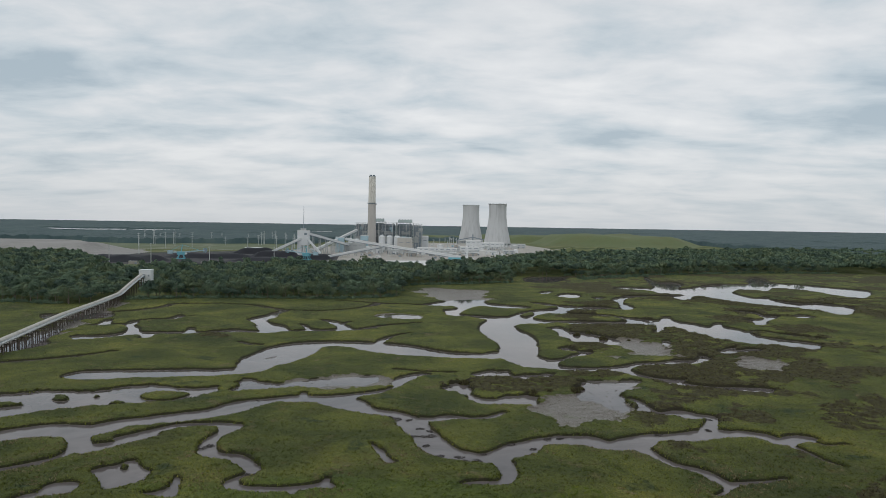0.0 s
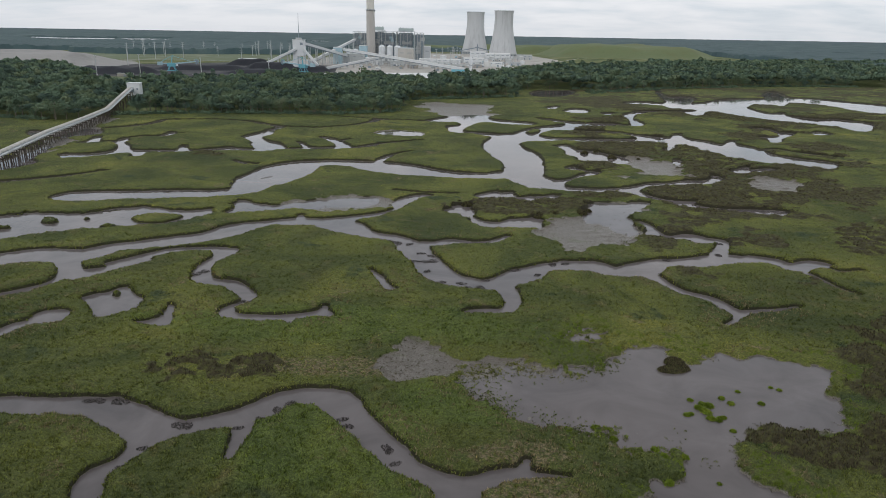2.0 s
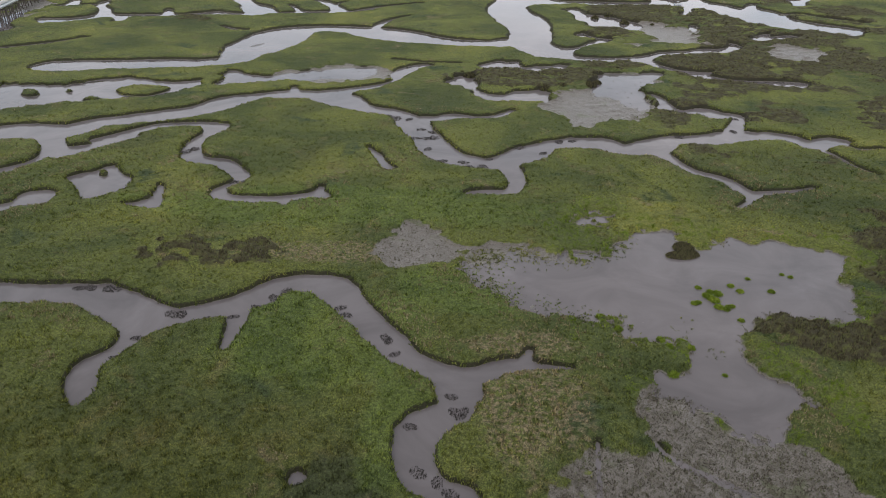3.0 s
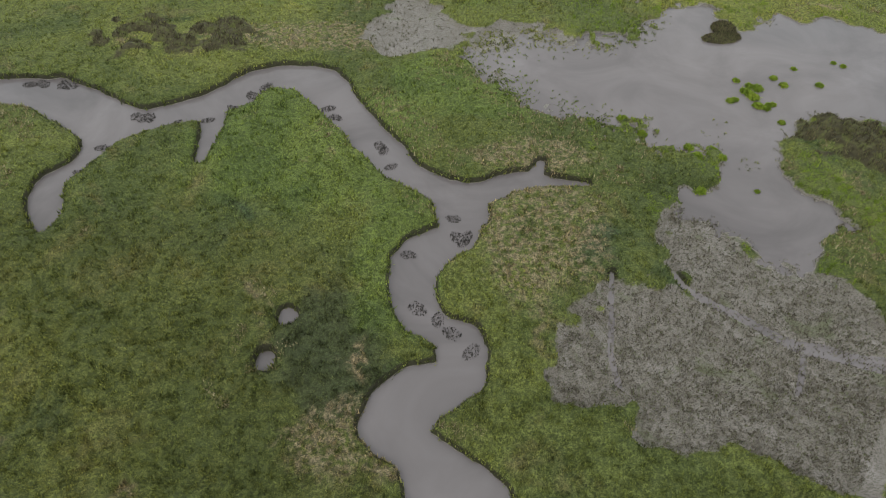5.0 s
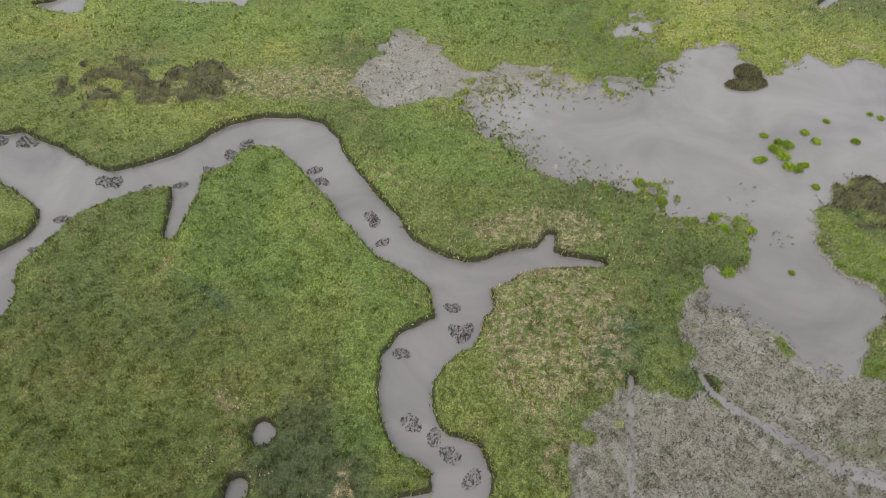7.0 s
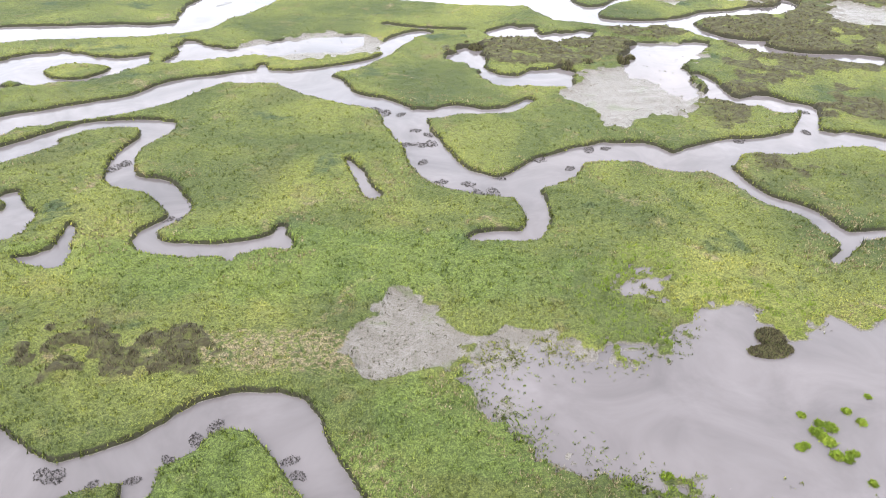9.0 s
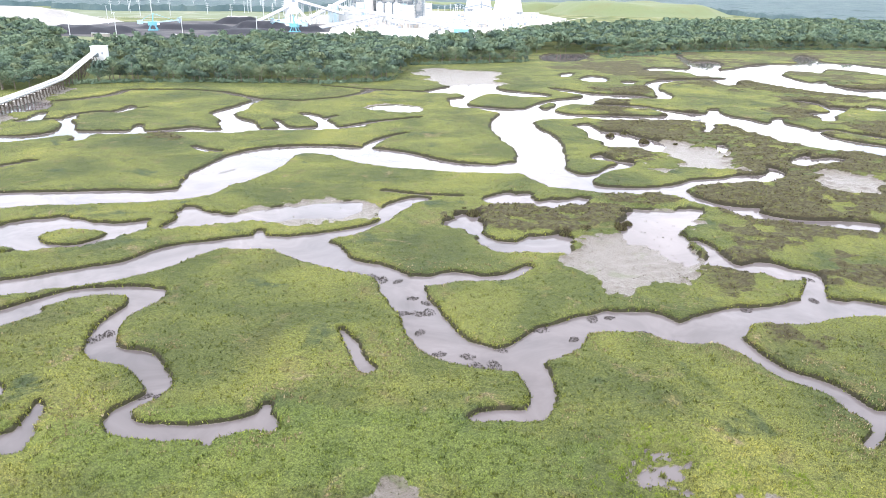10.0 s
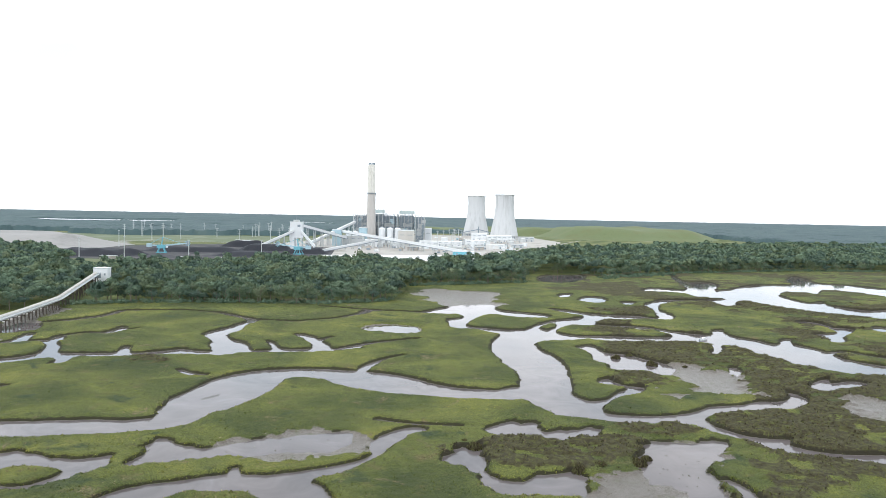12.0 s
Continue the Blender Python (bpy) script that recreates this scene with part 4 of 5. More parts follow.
def marsh_clumps():
    rng = np.random.default_rng(9)
    # the two-lobed dark hummock in the pan
    v = np.concatenate([tussock(rng, 2.0, 1.05, 1400, 0.10) * (1.7, 0.8, 1) + (-1.3, -1.8, 0), tussock(rng, 2.0, 1.25, 1400, 0.10) * (1.25, 1.25, 1) + (0.6, 2.2, 0),
                        tussock(rng, 1.2, 0.9, 400, 0.10) + (2.4, -0.9, 0)])
    o = tagged(new("rush_hummock", soup("rush_hummock", v, RUSH)), "dark brown two-lobed rush hummock in shallow water", "hummock")
    o.location = (60.8, 127.6, -0.05)
    # small hummocks round the ponds farther off
    small = [soup("small_hummock", tussock(rng, 1.6, 1.2, 420, 0.16), RUSH) for _ in range(3)]
    for i, (x, y) in enumerate([(24, 283), (32, 280), (38, 285), (45, 279), (52, 283), (58, 281), (66, 287), (70, 292), (21, 292), (27, 299), (116, 445), (126, 452),
                                (133, 440), (140, 455), (150, 436), (158, 448), (166, 430), (12, 300), (8, 305), (100, 462), (110, 470)]):
        o = tagged(new("small_hummock", small[i % 3]), "small dark rush hummock at a pond's edge", "hummock", "hummocks round the ponds")
        s = 0.8 + 0.9 * rng.random()
        o.matrix_basis = pose(x, y, -0.05, 0, 0, 70 * i) @ Matrix.Diagonal((s, s, s, 1))
    # bright green herbs in the pan
    herb = [soup("green_herb_clump", tussock(rng, 0.62, 0.5, 170, 0.09), LIME) for _ in range(3)]
    spots = [(59.1, 111.1), (61.4, 109.3), (59.8, 107.5), (57.4, 104.7), (62.1, 102.3), (64.5, 103.2), (64.0, 98.1), (67.3, 112.3), (68.1, 109.5), (72.2, 115.3),
             (75.9, 109.7), (81.5, 117.5), (82.3, 116.5), (56.1, 103.8), (60.7, 104.8), (61.3, 103.1), (62.2, 108.3), (60.7, 106.2), (63.4, 102.8), (60.9, 108.2),
             (34.7, 97.9), (37.0, 93.4), (40.1, 88.2), (44.4, 89.8), (49.3, 89.1), (50.7, 86.9), (46.2, 84.7), (53.6, 78.0), (44.7, 78.4), (48, 88), (46.5, 87.2), (42.5, 89)]
    for i, (x, y) in enumerate(spots):
        o = tagged(new("green_herb_clump", herb[i % 3]), "low lime-green herb clump in the shallow pan", "plant", "herb clumps in the pan")
        s = 0.7 + 0.9 * rng.random()
        o.matrix_basis = pose(x + rng.normal(0, .3), y + rng.normal(0, .3), -0.03, 0, 0, 50 * i) @ Matrix.Diagonal((s, s, s, 1))
    # oyster beds in the creeks: upright shells in loose clusters
    beds = []
    for k in range(4):
        s = Shape()
        for _ in range(110):
            r, a = 0.95 * math.sqrt(rng.random()), rng.random() * 6.283
            x, y = r * math.cos(a) * 1.25, r * math.sin(a) * 0.85
            t, h, w = rng.random() * 6.283, 0.12 + 0.18 * rng.random(), 0.06 + 0.08 * rng.random()
            c, d = math.cos(t) * w, math.sin(t) * w
            tx, ty = rng.normal(0, 0.08), rng.normal(0, 0.08)
            s.add([(x - c, y - d, -0.05), (x + c, y + d, -0.05), (x - d * 0.5, y + c * 0.5, -0.05), (x + tx, y + ty, h)], [(0, 1, 3), (1, 2, 3), (2, 0, 3)])
        beds.append(s.mesh("oyster_bed", OYSTER))
    near = [(-79.9, 105.6), (-77.4, 106.0), (-73.5, 105.7), (-71.4, 105.8), (-59.8, 87.3), (-55.9, 95.9), (-53.9, 96.0), (-48.4, 94.5), (-42.9, 95.4), (-39.1, 99.3),
            (-36.2, 103.2), (-34.0, 105.9), (-21.1, 99.6), (-19.4, 96.8), (-10.6, 88.9), (-9.8, 87.6), (-8.3, 83.4), (2.6, 71.1), (3.3, 66.9), (4.9, 67.4), (4.2, 65.9), (-4.3, 63.1),
            (-2.6, 52.8), (0.4, 50.9), (5.1, 45.5), (-61.6, 80.8), (2.4, 48.6)]
    far = [(-18, 234), (-13, 233), (-10, 211), (-6, 211), (-3, 212), (-5, 200), (0, 189), (7, 188), (9, 183), (41, 210), (46, 211), (53, 202), (-83, 196), (-85, 193), (-63, 168),
           (-59, 168), (114, 241), (108, 225), (86, 218), (-8, 221), (-4, 218), (-21, 236), (34, 198), (26, 203), (15, 192), (13, 184)]
    for i, (x, y) in enumerate(near + far):
        o = tagged(new("oyster_bed", beds[i % 4]), "dark clustered oyster shells on creek mud", "oyster bed", "oyster beds in the creeks", "stuff")
        s = (1.25 if y < 120 else 1.9) * (0.75 + 0.5 * rng.random())
        o.matrix_basis = pose(x, y, 0, 0, 0, 137 * i) @ Matrix.Diagonal((s, s, min(s, 1.2), 1))


marsh_clumps()
bar = Shape()
bar.add([(0, 0, 0.035)] + [(9.5 * math.cos(a) * (1 if math.cos(a) > 0 else 0.8), 2.6 * math.sin(a), -0.02) for a in np.arange(24) * 6.2832 / 24],
        [(0, i + 1, (i + 1) % 24 + 1) for i in range(24)])
o = solo("mud_bar", bar, mat_plain("wet_mud", (0.13, 0.12, 0.11), 0.5, var=0.3, scale=0.6), "low grey mud bar in the river", "mud bar")
o.matrix_basis = pose(-102, 359.5, 0, 0, 0, 62)


def small_boat():
    """An open white skiff moored in the creek."""
    t = thing("skiff", "small white open skiff moored in the river", "boat", (175, 528, 0), turn=25)
    s = Shape()
    st = [(-3.2, 1.05, 0.75), (-1.5, 1.2, 0.75), (0.8, 1.15, 0.85), (2.4, 0.7, 1.0), (3.3, 0.05, 1.15)]
    v = [(x, k * w * f, z) for x, w, h in st for k, f, z in ((-1, 1, h), (-1, 0.7, -0.2), (1, 0.7, -0.2), (1, 1, h))]
    f = [(i * 4 + j, i * 4 + j + 1, i * 4 + j + 5, i * 4 + j + 4) for i in range(4) for j in range(3)]
    s.add(v, f + [(0, 3, 2, 1)])
    part("hull", s, WHITE, t)
    part("thwart", Shape().box(-0.2, -1.1, 0.45, 0.2, 1.1, 0.52).box(-2.2, -1.1, 0.45, -1.8, 1.1, 0.52), WHITE, t)
    part("console", Shape().box(-0.9, -0.4, 0.2, -0.3, 0.4, 1.5).box(-1.6, -0.9, 2.3, 0.4, 0.9, 2.38), WHITE, t)
    part("outboard_motor", Shape().box(-3.7, -0.25, 0.1, -3.2, 0.25, 1.3), STEEL, t, "dark outboard motor")


small_boat()


# ------------------------------------------------------------------ woods
def leaf_cloud(rng, n, rx, ry, rz, cz, size):
    """Leaf clusters as bent quads, scattered through the outer part of a crown made of several lobes."""
    lobes = rng.normal(0, 1, (7, 3)) * (0.30, 0.30, 0.22)
    i = rng.integers(0, 7, n)
    d = rng.normal(0, 1, (n, 3))
    d /= np.linalg.norm(d, axis=1)[:, None]
    d[:, 2] = np.abs(d[:, 2]) * 1.0 - 0.25
    c = (lobes[i] + d * rng.uniform(0.40, 0.62, n)[:, None]) * (rx, ry, rz) + (0, 0, cz)
    a = rng.normal(0, 1, (n, 3)) * 0.22 + np.cross(d, rng.normal(0, 1, (n, 3)))
    a /= np.linalg.norm(a, axis=1)[:, None]
    b = np.cross(d, a)
    b /= np.linalg.norm(b, axis=1)[:, None] + 1e-6
    s = size * rng.uniform(0.6, 1.35, (n, 1))
    e = 0.35 * s * d
    return np.stack([c - a * s - e, c - b * s * 0.8, c + a * s - e, c + b * s * 0.8 + 0.2 * e], 1)


def tree_kinds():
    """Marsh-edge trees: oaks, bare-stemmed palms and a pale dead snag; trunk, limbs and crown each."""
    rng = np.random.default_rng(21)
    kinds = []
    for k in range(6):
        h = (15, 17, 13, 11, 16, 12)[k]
        palm = k in (3, 5)
        tr = Shape()
        r0 = 0.22 if palm else 0.42
        tr.turned(0, 0, [(r0 * 1.3, -1), (r0, 1), (r0 * 0.8, h * 0.4), (r0 * 0.55, h * 0.75)], 7)
        limbs = Shape()
        if palm:
            v = []
            for _ in range(46):
                a, e = rng.uniform(0, 6.283), rng.uniform(-0.5, 1.1)
                ln = rng.uniform(1.8, 2.7)
                dx, dy, dz = math.cos(a) * math.cos(e), math.sin(a) * math.cos(e), math.sin(e)
                p = np.array([0, 0, h * 0.78])
                m = p + np.array([dx, dy, dz]) * ln * 0.6
                t = p + np.array([dx, dy, dz - 0.45]) * ln
                s = np.array([-dy, dx, 0]) * 0.42
                v.append([p, m - s, t, m + s])
            crown = np.array(v)
            for q in range(4):
                limbs.beam((0, 0, h * 0.70), (0.7 * math.cos(q * 1.57), 0.7 * math.sin(q * 1.57), h * 0.74), 0.1)
        else:
            for q in range(7):
                a = q * 0.9 + k
                z0 = h * (0.30 + 0.06 * q)
                limbs.beam((0, 0, z0), (math.cos(a) * h * 0.24, math.sin(a) * h * 0.24, z0 + h * 0.20), 0.2)
            crown = leaf_cloud(rng, 720, h * 0.46, h * 0.46, h * 0.54, h * 0.55, 0.40)
        kinds.append((tr.mesh("trunk", BARK), limbs.mesh("limbs", BARK), soup("crown", crown, (LEAF, LEAF_PALE, LEAF_DARK, LEAF, LEAF, LEAF_PALE)[k], 4), palm))
    return kinds


BACK_X = [-6000, -900, -640, -520, -460, -390, -330, -190, -40, 60, 100, 150, 220, 320, 400, 900, 960, 6000]
BACK_Y = [1300, 1300, 1180, 1010, 880, 860, 960, 1005, 1040, 1110, 1190, 1330, 1480, 1600, 1680, 1980, 4950, 4950]


def plant_woods():
    rng = np.random.default_rng(33)
    kinds = tree_kinds()
    # the front row, tree by tree
    n = 0
    for x in np.arange(-560, 700, 4.6):
        x = x + rng.normal(0, 1.5)
        depth = rng.uniform(0.5, 16)
        y = float(np.interp(x, EDGE_X, EDGE_Y)) + depth + 3
        if -332 < x < -302 or (100 < x < 205 and rng.random() < 0.75):
            continue
        k = int(rng.choice([0, 1, 2, 4, 3, 5], p=[0.22, 0.22, 0.2, 0.16, 0.1, 0.1]))
        tr, li, cr, palm = kinds[k]
        e = thing("palm_tree" if palm else "oak_tree", "slim cabbage palm at the edge of the marsh" if palm else "dark green live oak at the edge of the marsh", "tree",
                  (x, y, 1.0), "trees along the marsh edge", turn=float(rng.uniform(0, 360)))
        s = float(rng.uniform(0.75, 1.2))
        e.scale = (s, s, s)
        for name, me in (("trunk", tr), ("limbs", li), ("crown", cr)):
            ob = new(name, me)
            ob.parent = e
        n += 1
    # the woods behind, as one mass of separate crowns
    lots = [[], [], []]
    y = 575.0
    while y < 2000:
        step = 8.4 + (y - 575) * 0.0050
        xs = np.arange(-0.78 * (y + 60), 0.78 * (y + 60), step)
        xs = xs + rng.normal(0, step * 0.3, len(xs))
        yy = y + rng.normal(0, step * 0.3, len(xs))
        up = yy - np.interp(xs, EDGE_X, EDGE_Y)
        ok = (up > 8) & (yy < np.interp(xs, BACK_X, BACK_Y) + (lattice(xs, yy, 60, 40) - 0.5) * 60)
        ok &= ~((xs > -320 - (yy - 618) * 0.24) & (xs < -300) & (yy < 760))
        ok &= ~((xs > 95) & (xs < 200) & (yy < np.interp(xs, [95, 150, 200], [985, 1030, 1040])))
        for x, q in zip(xs[ok], yy[ok]):
            h = 12.5 + 9 * float(lattice(x, q, 38, 41)) + rng.normal(0, 2.8)
            wide = step * rng.uniform(0.55, 0.98)
            m = int(np.clip(230 - (q - 600) * 0.24, 36, 230))
            c = leaf_cloud(rng, m, wide, wide, h * 0.30, h * 0.70, wide * (0.115 + 0.15 * min((q - 600) / 1000, 1)))
            lots[int(rng.choice(3, p=[0.5, 0.28, 0.22]))].append(c + (x, q, 1 + 3.8 * min(max((q - 650) / 300, 0), 1)))
        y += step
    for lot, mat, label in zip(lots, (LEAF, LEAF_DARK, LEAF_PALE), ("dense dark green oak woods behind the marsh", "blue-green cedars among the oak woods", "pale green young crowns among the oaks")):
        tagged(new("woods", soup("woods", np.concatenate(lot), mat, 4)), label, "woods", kind="stuff")
    # scrub on the tongue of land in front of the inlet
    lots = [leaf_cloud(rng, 26, 3, 3, 2.4, 1.6, 0.7) + (x, float(np.interp(x, [190, 330], [962, 1060])) + rng.normal(0, 7), 0.8) for x in rng.uniform(190, 330, 90)]
    for x in rng.uniform(-560, 700, 1100):
        if -352 < x < -318 or 95 < x < 190:
            continue
        r = rng.uniform(1.4, 3.9)
        lots.append(leaf_cloud(rng, 40, r * 1.2, r * 1.2, r, r * 0.5, r * 0.22) + (x, float(np.interp(x, EDGE_X, EDGE_Y)) + rng.uniform(-1, 9), 1.0))
    tagged(new("shrubs", soup("shrubs", np.concatenate(lots), LEAF, 4)), "low grey-green shrubs at the water's edge", "shrubs", kind="stuff")
    return n


plant_woods()


LAKE = [(-1899, 3256), (-1932, 3414), (-1807, 3287), (-1689, 3312), (-1558, 3399), (-1432, 3112), (-1545, 3034), (-1693, 3040)]
LAKE_EAST = [(-1485, 3281), (-1448, 3426), (-1306, 3427), (-1234, 3194), (-1347, 3078)]


def far_woods():
    """The wooded plain to the horizon, as one rolling canopy with clearings and lakes."""
    ys = [1650.0]
    while ys[-1] < 4960:
        ys.append(ys[-1] * 1.0052)
    ys = np.array(ys)
    u = np.arange(-0.80, 0.801, 0.0036)
    X = u[None] * (ys + 60)[:, None]
    Y = np.repeat(ys[:, None], len(u), 1)
    x, y = X.ravel(), Y.ravel()
    base = 5.4 + smooth(y, 2500, 4900) * 37
    cell = np.maximum(1, y / 1800)
    calm = 1 - 0.8 * smooth(y, 2600, 4600)
    t = 12 + (3 * lattice(x, y, 90, 50) + (lattice(x / cell, y / cell, 13, 51) - 0.3) * 7 + (lattice(x / cell, y / cell, 6, 52) - 0.5) * 5) * calm
    open_l = (x < 950) & (y < np.where(x < -60, 2150, 1900) + (lattice(x, y, 120, 53) - 0.5) * 260) & (y < 2500)
    open_r = (x > 180) & (x < 1020) & (y < 3050)
    lake = (from_areas(x, y, [np.array(LAKE, float), np.array(LAKE_EAST, float)], 40) < 4) | ((np.abs(x + 620) < 90) & (np.abs(y - 3300) < 55))
    yard = (x > -420) & (x < 300) & (y < 2720)
    clear = smooth(lattice(x, y, 210, 54) * 0.65 + lattice(x, y, 60, 55) * 0.35, 0.72, 0.78) * (y < 3800)
    t = np.where(open_l | open_r | lake | yard, -6, t * (1 - 0.35 * clear))
    me = bpy.data.meshes.new("far_woods")
    r, c = X.shape
    me.vertices.add(len(x))
    me.vertices.foreach_set("co", np.stack([x, y, base + t], 1).astype(np.float32).ravel())
    a = (np.arange(r - 1)[:, None] * c + np.arange(c - 1)[None]).ravel()
    q = np.stack([a, a + 1, a + c + 1, a + c], 1).astype(np.int32)
    me.loops.add(q.size)
    me.loops.foreach_set("vertex_index", q.ravel())
    me.polygons.add(len(q))
    me.polygons.foreach_set("loop_start", np.arange(0, q.size, 4, dtype=np.int32))
    me.update(calc_edges=True)
    me.materials.append(LEAF_HAZED)
    tagged(new("far_woods", me), "pine woods tinted haze-blue, reaching to the horizon", "woods", kind="stuff")


far_woods()
lake_mat = mat_plain("lake_water", (0.30, 0.32, 0.33), 0.12, var=0.1, scale=0.01)
s = Shape()
s.add([(x, y, 26) for x, y in LAKE], [tuple(range(len(LAKE)))]).add([(x, y, 26) for x, y in LAKE_EAST], [tuple(range(len(LAKE_EAST)))])
solo("lake", s, lake_mat, "pale far lake among the pine woods", "lake", "structure")
solo("pond", Shape().add([(-705, 3250, 29), (-535, 3250, 29), (-535, 3350, 29), (-705, 3350, 29)], [(0, 1, 2, 3)]), lake_mat, "pale far pond among the pine woods", "pond", "structure")


# ------------------------------------------------------------------ the coal jetty and its transfer house
G = 5.4     # level of the works


def jetty():
    """A covered conveyor on pile bents across the marsh, rising to a white house."""
    t = thing("jetty_conveyor", "long pale covered conveyor on timber pile bents", "conveyor", (0, 0, 0))
    line = [(-226, 200, 8), (-245, 290, 8), (-262, 360, 8), (-287, 470, 8), (-301, 555, 8), (-312, 618, 8.6), (-326, 672, 12.4), (-338, 730, 18.5)]
    pts = []
    for (a, b) in zip(line[:-1], line[1:]):
        a, b = Vector(a), Vector(b)
        k = max(1, round((b - a).length / 12))
        pts += [a.lerp(b, i / k) for i in range(k)]
    pts.append(Vector(line[-1]))
    for a, b in zip(pts[:-1], pts[1:]):
        d = (b - a).normalized()
        side = d.cross(Vector((0, 0, 1))).normalized()
        up = side.cross(d).normalized()
        hood, n = Shape(), 8
        prof = [(math.cos(math.pi * i / n) * 1.6, math.sin(math.pi * i / n) * 1.4) for i in range(n + 1)]
        b2 = b - d * 0.5
        v = [p + side * x + up * z for p in (a, b2) for x, z in prof]
        hood.add(v, [(i, i + 1, n + 2 + i, n + 1 + i) for i in range(n)] + [tuple(range(n + 1)), tuple(reversed(range(n + 1, 2 * n + 2)))])
        part("hood", hood, HOOD, t, smooth=False)
        deck = Shape().beam(a - up * 0.5, b - up * 0.5, 4.6, 0.5).beam(a - up * 1.4 + side * 1.9, b - up * 1.4 + side * 1.9, 0.4, 1.2).beam(a - up * 1.4 - side * 1.9, b - up * 1.4 - side * 1.9, 0.4, 1.2)
        part("span_deck", deck, GREY, t)
        walk_way = Shape().beam(a + side * 3.3 - up * 0.4, b + side * 3.3 - up * 0.4, 1.6, 0.25)
        part("walkway", walk_way, GREY, t)
        rail = Shape().beam(a + side * 4.05 + up * 0.75, b + side * 4.05 + up * 0.75, 0.09).beam(a + side * 4.05 + up * 0.25, b + side * 4.05 + up * 0.25, 0.07)
        rail.beam(a + side * 4.05 - up * 0.3, a + side * 4.05 + up * 0.75, 0.09)
        part("handrail", rail, STEEL, t)
        low = -0.6
        for k in (-2.6, 0.0, 2.6, 4.6):
            part("pile", Shape().beam((a.x + side.x * k, a.y + side.y * k, a.z - 2.6), (a.x + side.x * k * 1.12, a.y + side.y * k * 1.12, low), 0.55), TIMBER, t, "dark timber pile")
        c = Vector((a.x, a.y, a.z - 2.4))
        part("pile_cap", Shape().beam(c - side * 3.6, c + side * 5.2, 0.8, 0.7), TIMBER, t)
        part("brace", Shape().beam(c - side * 2.8 - Vector((0, 0, 0.4)), c + side * 2.8 - Vector((0, 0, a.z - 3.2)), 0.22), TIMBER, t)
    # the access track beside it, on fill
    tr = Shape()
    off = [Vector(p) + Vector((-9.5, -1, 0)) for p in line[:6]]
    for a, b in zip(off[:-1], off[1:]):
        tr.beam((a.x, a.y, 0.55), (b.x, b.y, 0.55), 4.5, 1.4)
    solo("access_track", tr, TAN, "sandy access track beside the jetty", "track", "structure")


jetty()


def transfer_house():
    t = thing("transfer_house", "white sheet-clad transfer house at the jetty's end", "building", (-336, 738, 5), turn=8)
    part("wall", Shape().box(-6.5, -5, 5, 6.5, 6, 18).box(-0.5, -4.8, -4, 6.3, 5.8, 5), WHITE, t)
    part("roof", Shape().box(-6.9, -5.4, 18, 6.9, 6.4, 18.4), WHITE, t)
    part("door", Shape().box(1.5, -5.12, -3, 3.6, -4.95, 0), STEEL, t, "dark steel door")
    part("opening", Shape().box(-5.0, -5.1, 8.5, 0.5, -4.95, 13.5), STEEL, t, "dark conveyor opening")
    part("window", Shape().box(3.2, -5.1, 11, 4.8, -4.95, 13), STEEL, t, "dark window")
    for x, y in ((-6, -4.5), (-6, 5.5), (-3, -4.5), (-3, 5.5)):
        part("leg", Shape().box(x - 0.35, y - 0.35, -5, x + 0.35, y + 0.35, 5), STEEL, t, "dark steel leg")
    part("brace", Shape().beam((-6, -4.5, -3), (-3, -4.5, 5), 0.3).beam((-3, -4.5, -3), (-6, -4.5, 5), 0.3), STEEL, t)


transfer_house()


# ------------------------------------------------------------------ the power station
def yard_sheet(name, pts, z, mat, label, cat):
    return solo(name, Shape().add([(x, y, z) for x, y in pts], [tuple(range(len(pts)))]), mat, label, cat, "structure")


yard_sheet("yard", [(-320, 1180), (60, 1210), (240, 1560), (330, 2100), (260, 2680), (-20, 2700), (-330, 2050), (-420, 1600)], G + 0.05, TAN, "pale gravel yard of the power station", "yard")
yard_sheet("coal_yard", [(-700, 1230), (-640, 1105), (-400, 1085), (-215, 1150), (-200, 1260), (-235, 1540), (-480, 1640), (-700, 1420)], G + 0.09, mat_plain("coal_dust", (0.045, 0.045, 0.05), 0.9, var=0.4, scale=0.02, grime=(0.25, 0.23, 0.2)), "coal-stained ground round the stockpiles", "yard")
yard_sheet("pale_pond", [(-205, 1150), (48, 1195), (58, 1372), (-60, 1330), (-222, 1290)], G + 0.14, PALE, "white lined settling pond in front of the works", "pond")
yard_sheet("west_road", [(-1300, 1640), (-560, 1690), (-300, 1640), (-300, 1652), (-560, 1704), (-1300, 1656)], G + 0.18, ASH, "pale concrete road west of the works", "road")
yard_sheet("west_field", [(-1100, 1700), (-420, 1710), (-330, 2050), (-700, 2160), (-1300, 2100)], G + 0.06, SCRUB, "rough scrubby field west of the works", "field")
yard_sheet("jetty_field", [(-560, 990), (-385, 960), (-330, 1075), (-400, 1084), (-560, 1096)], G + 0.06, TURF, "mown green strip behind the transfer house", "field")
yard_sheet("east_road", [(236, 1604), (241, 1602), (320, 1985), (420, 2250), (416, 2252), (315, 1987)], G + 0.12, TAN, "pale sandy track along the woods", "road")


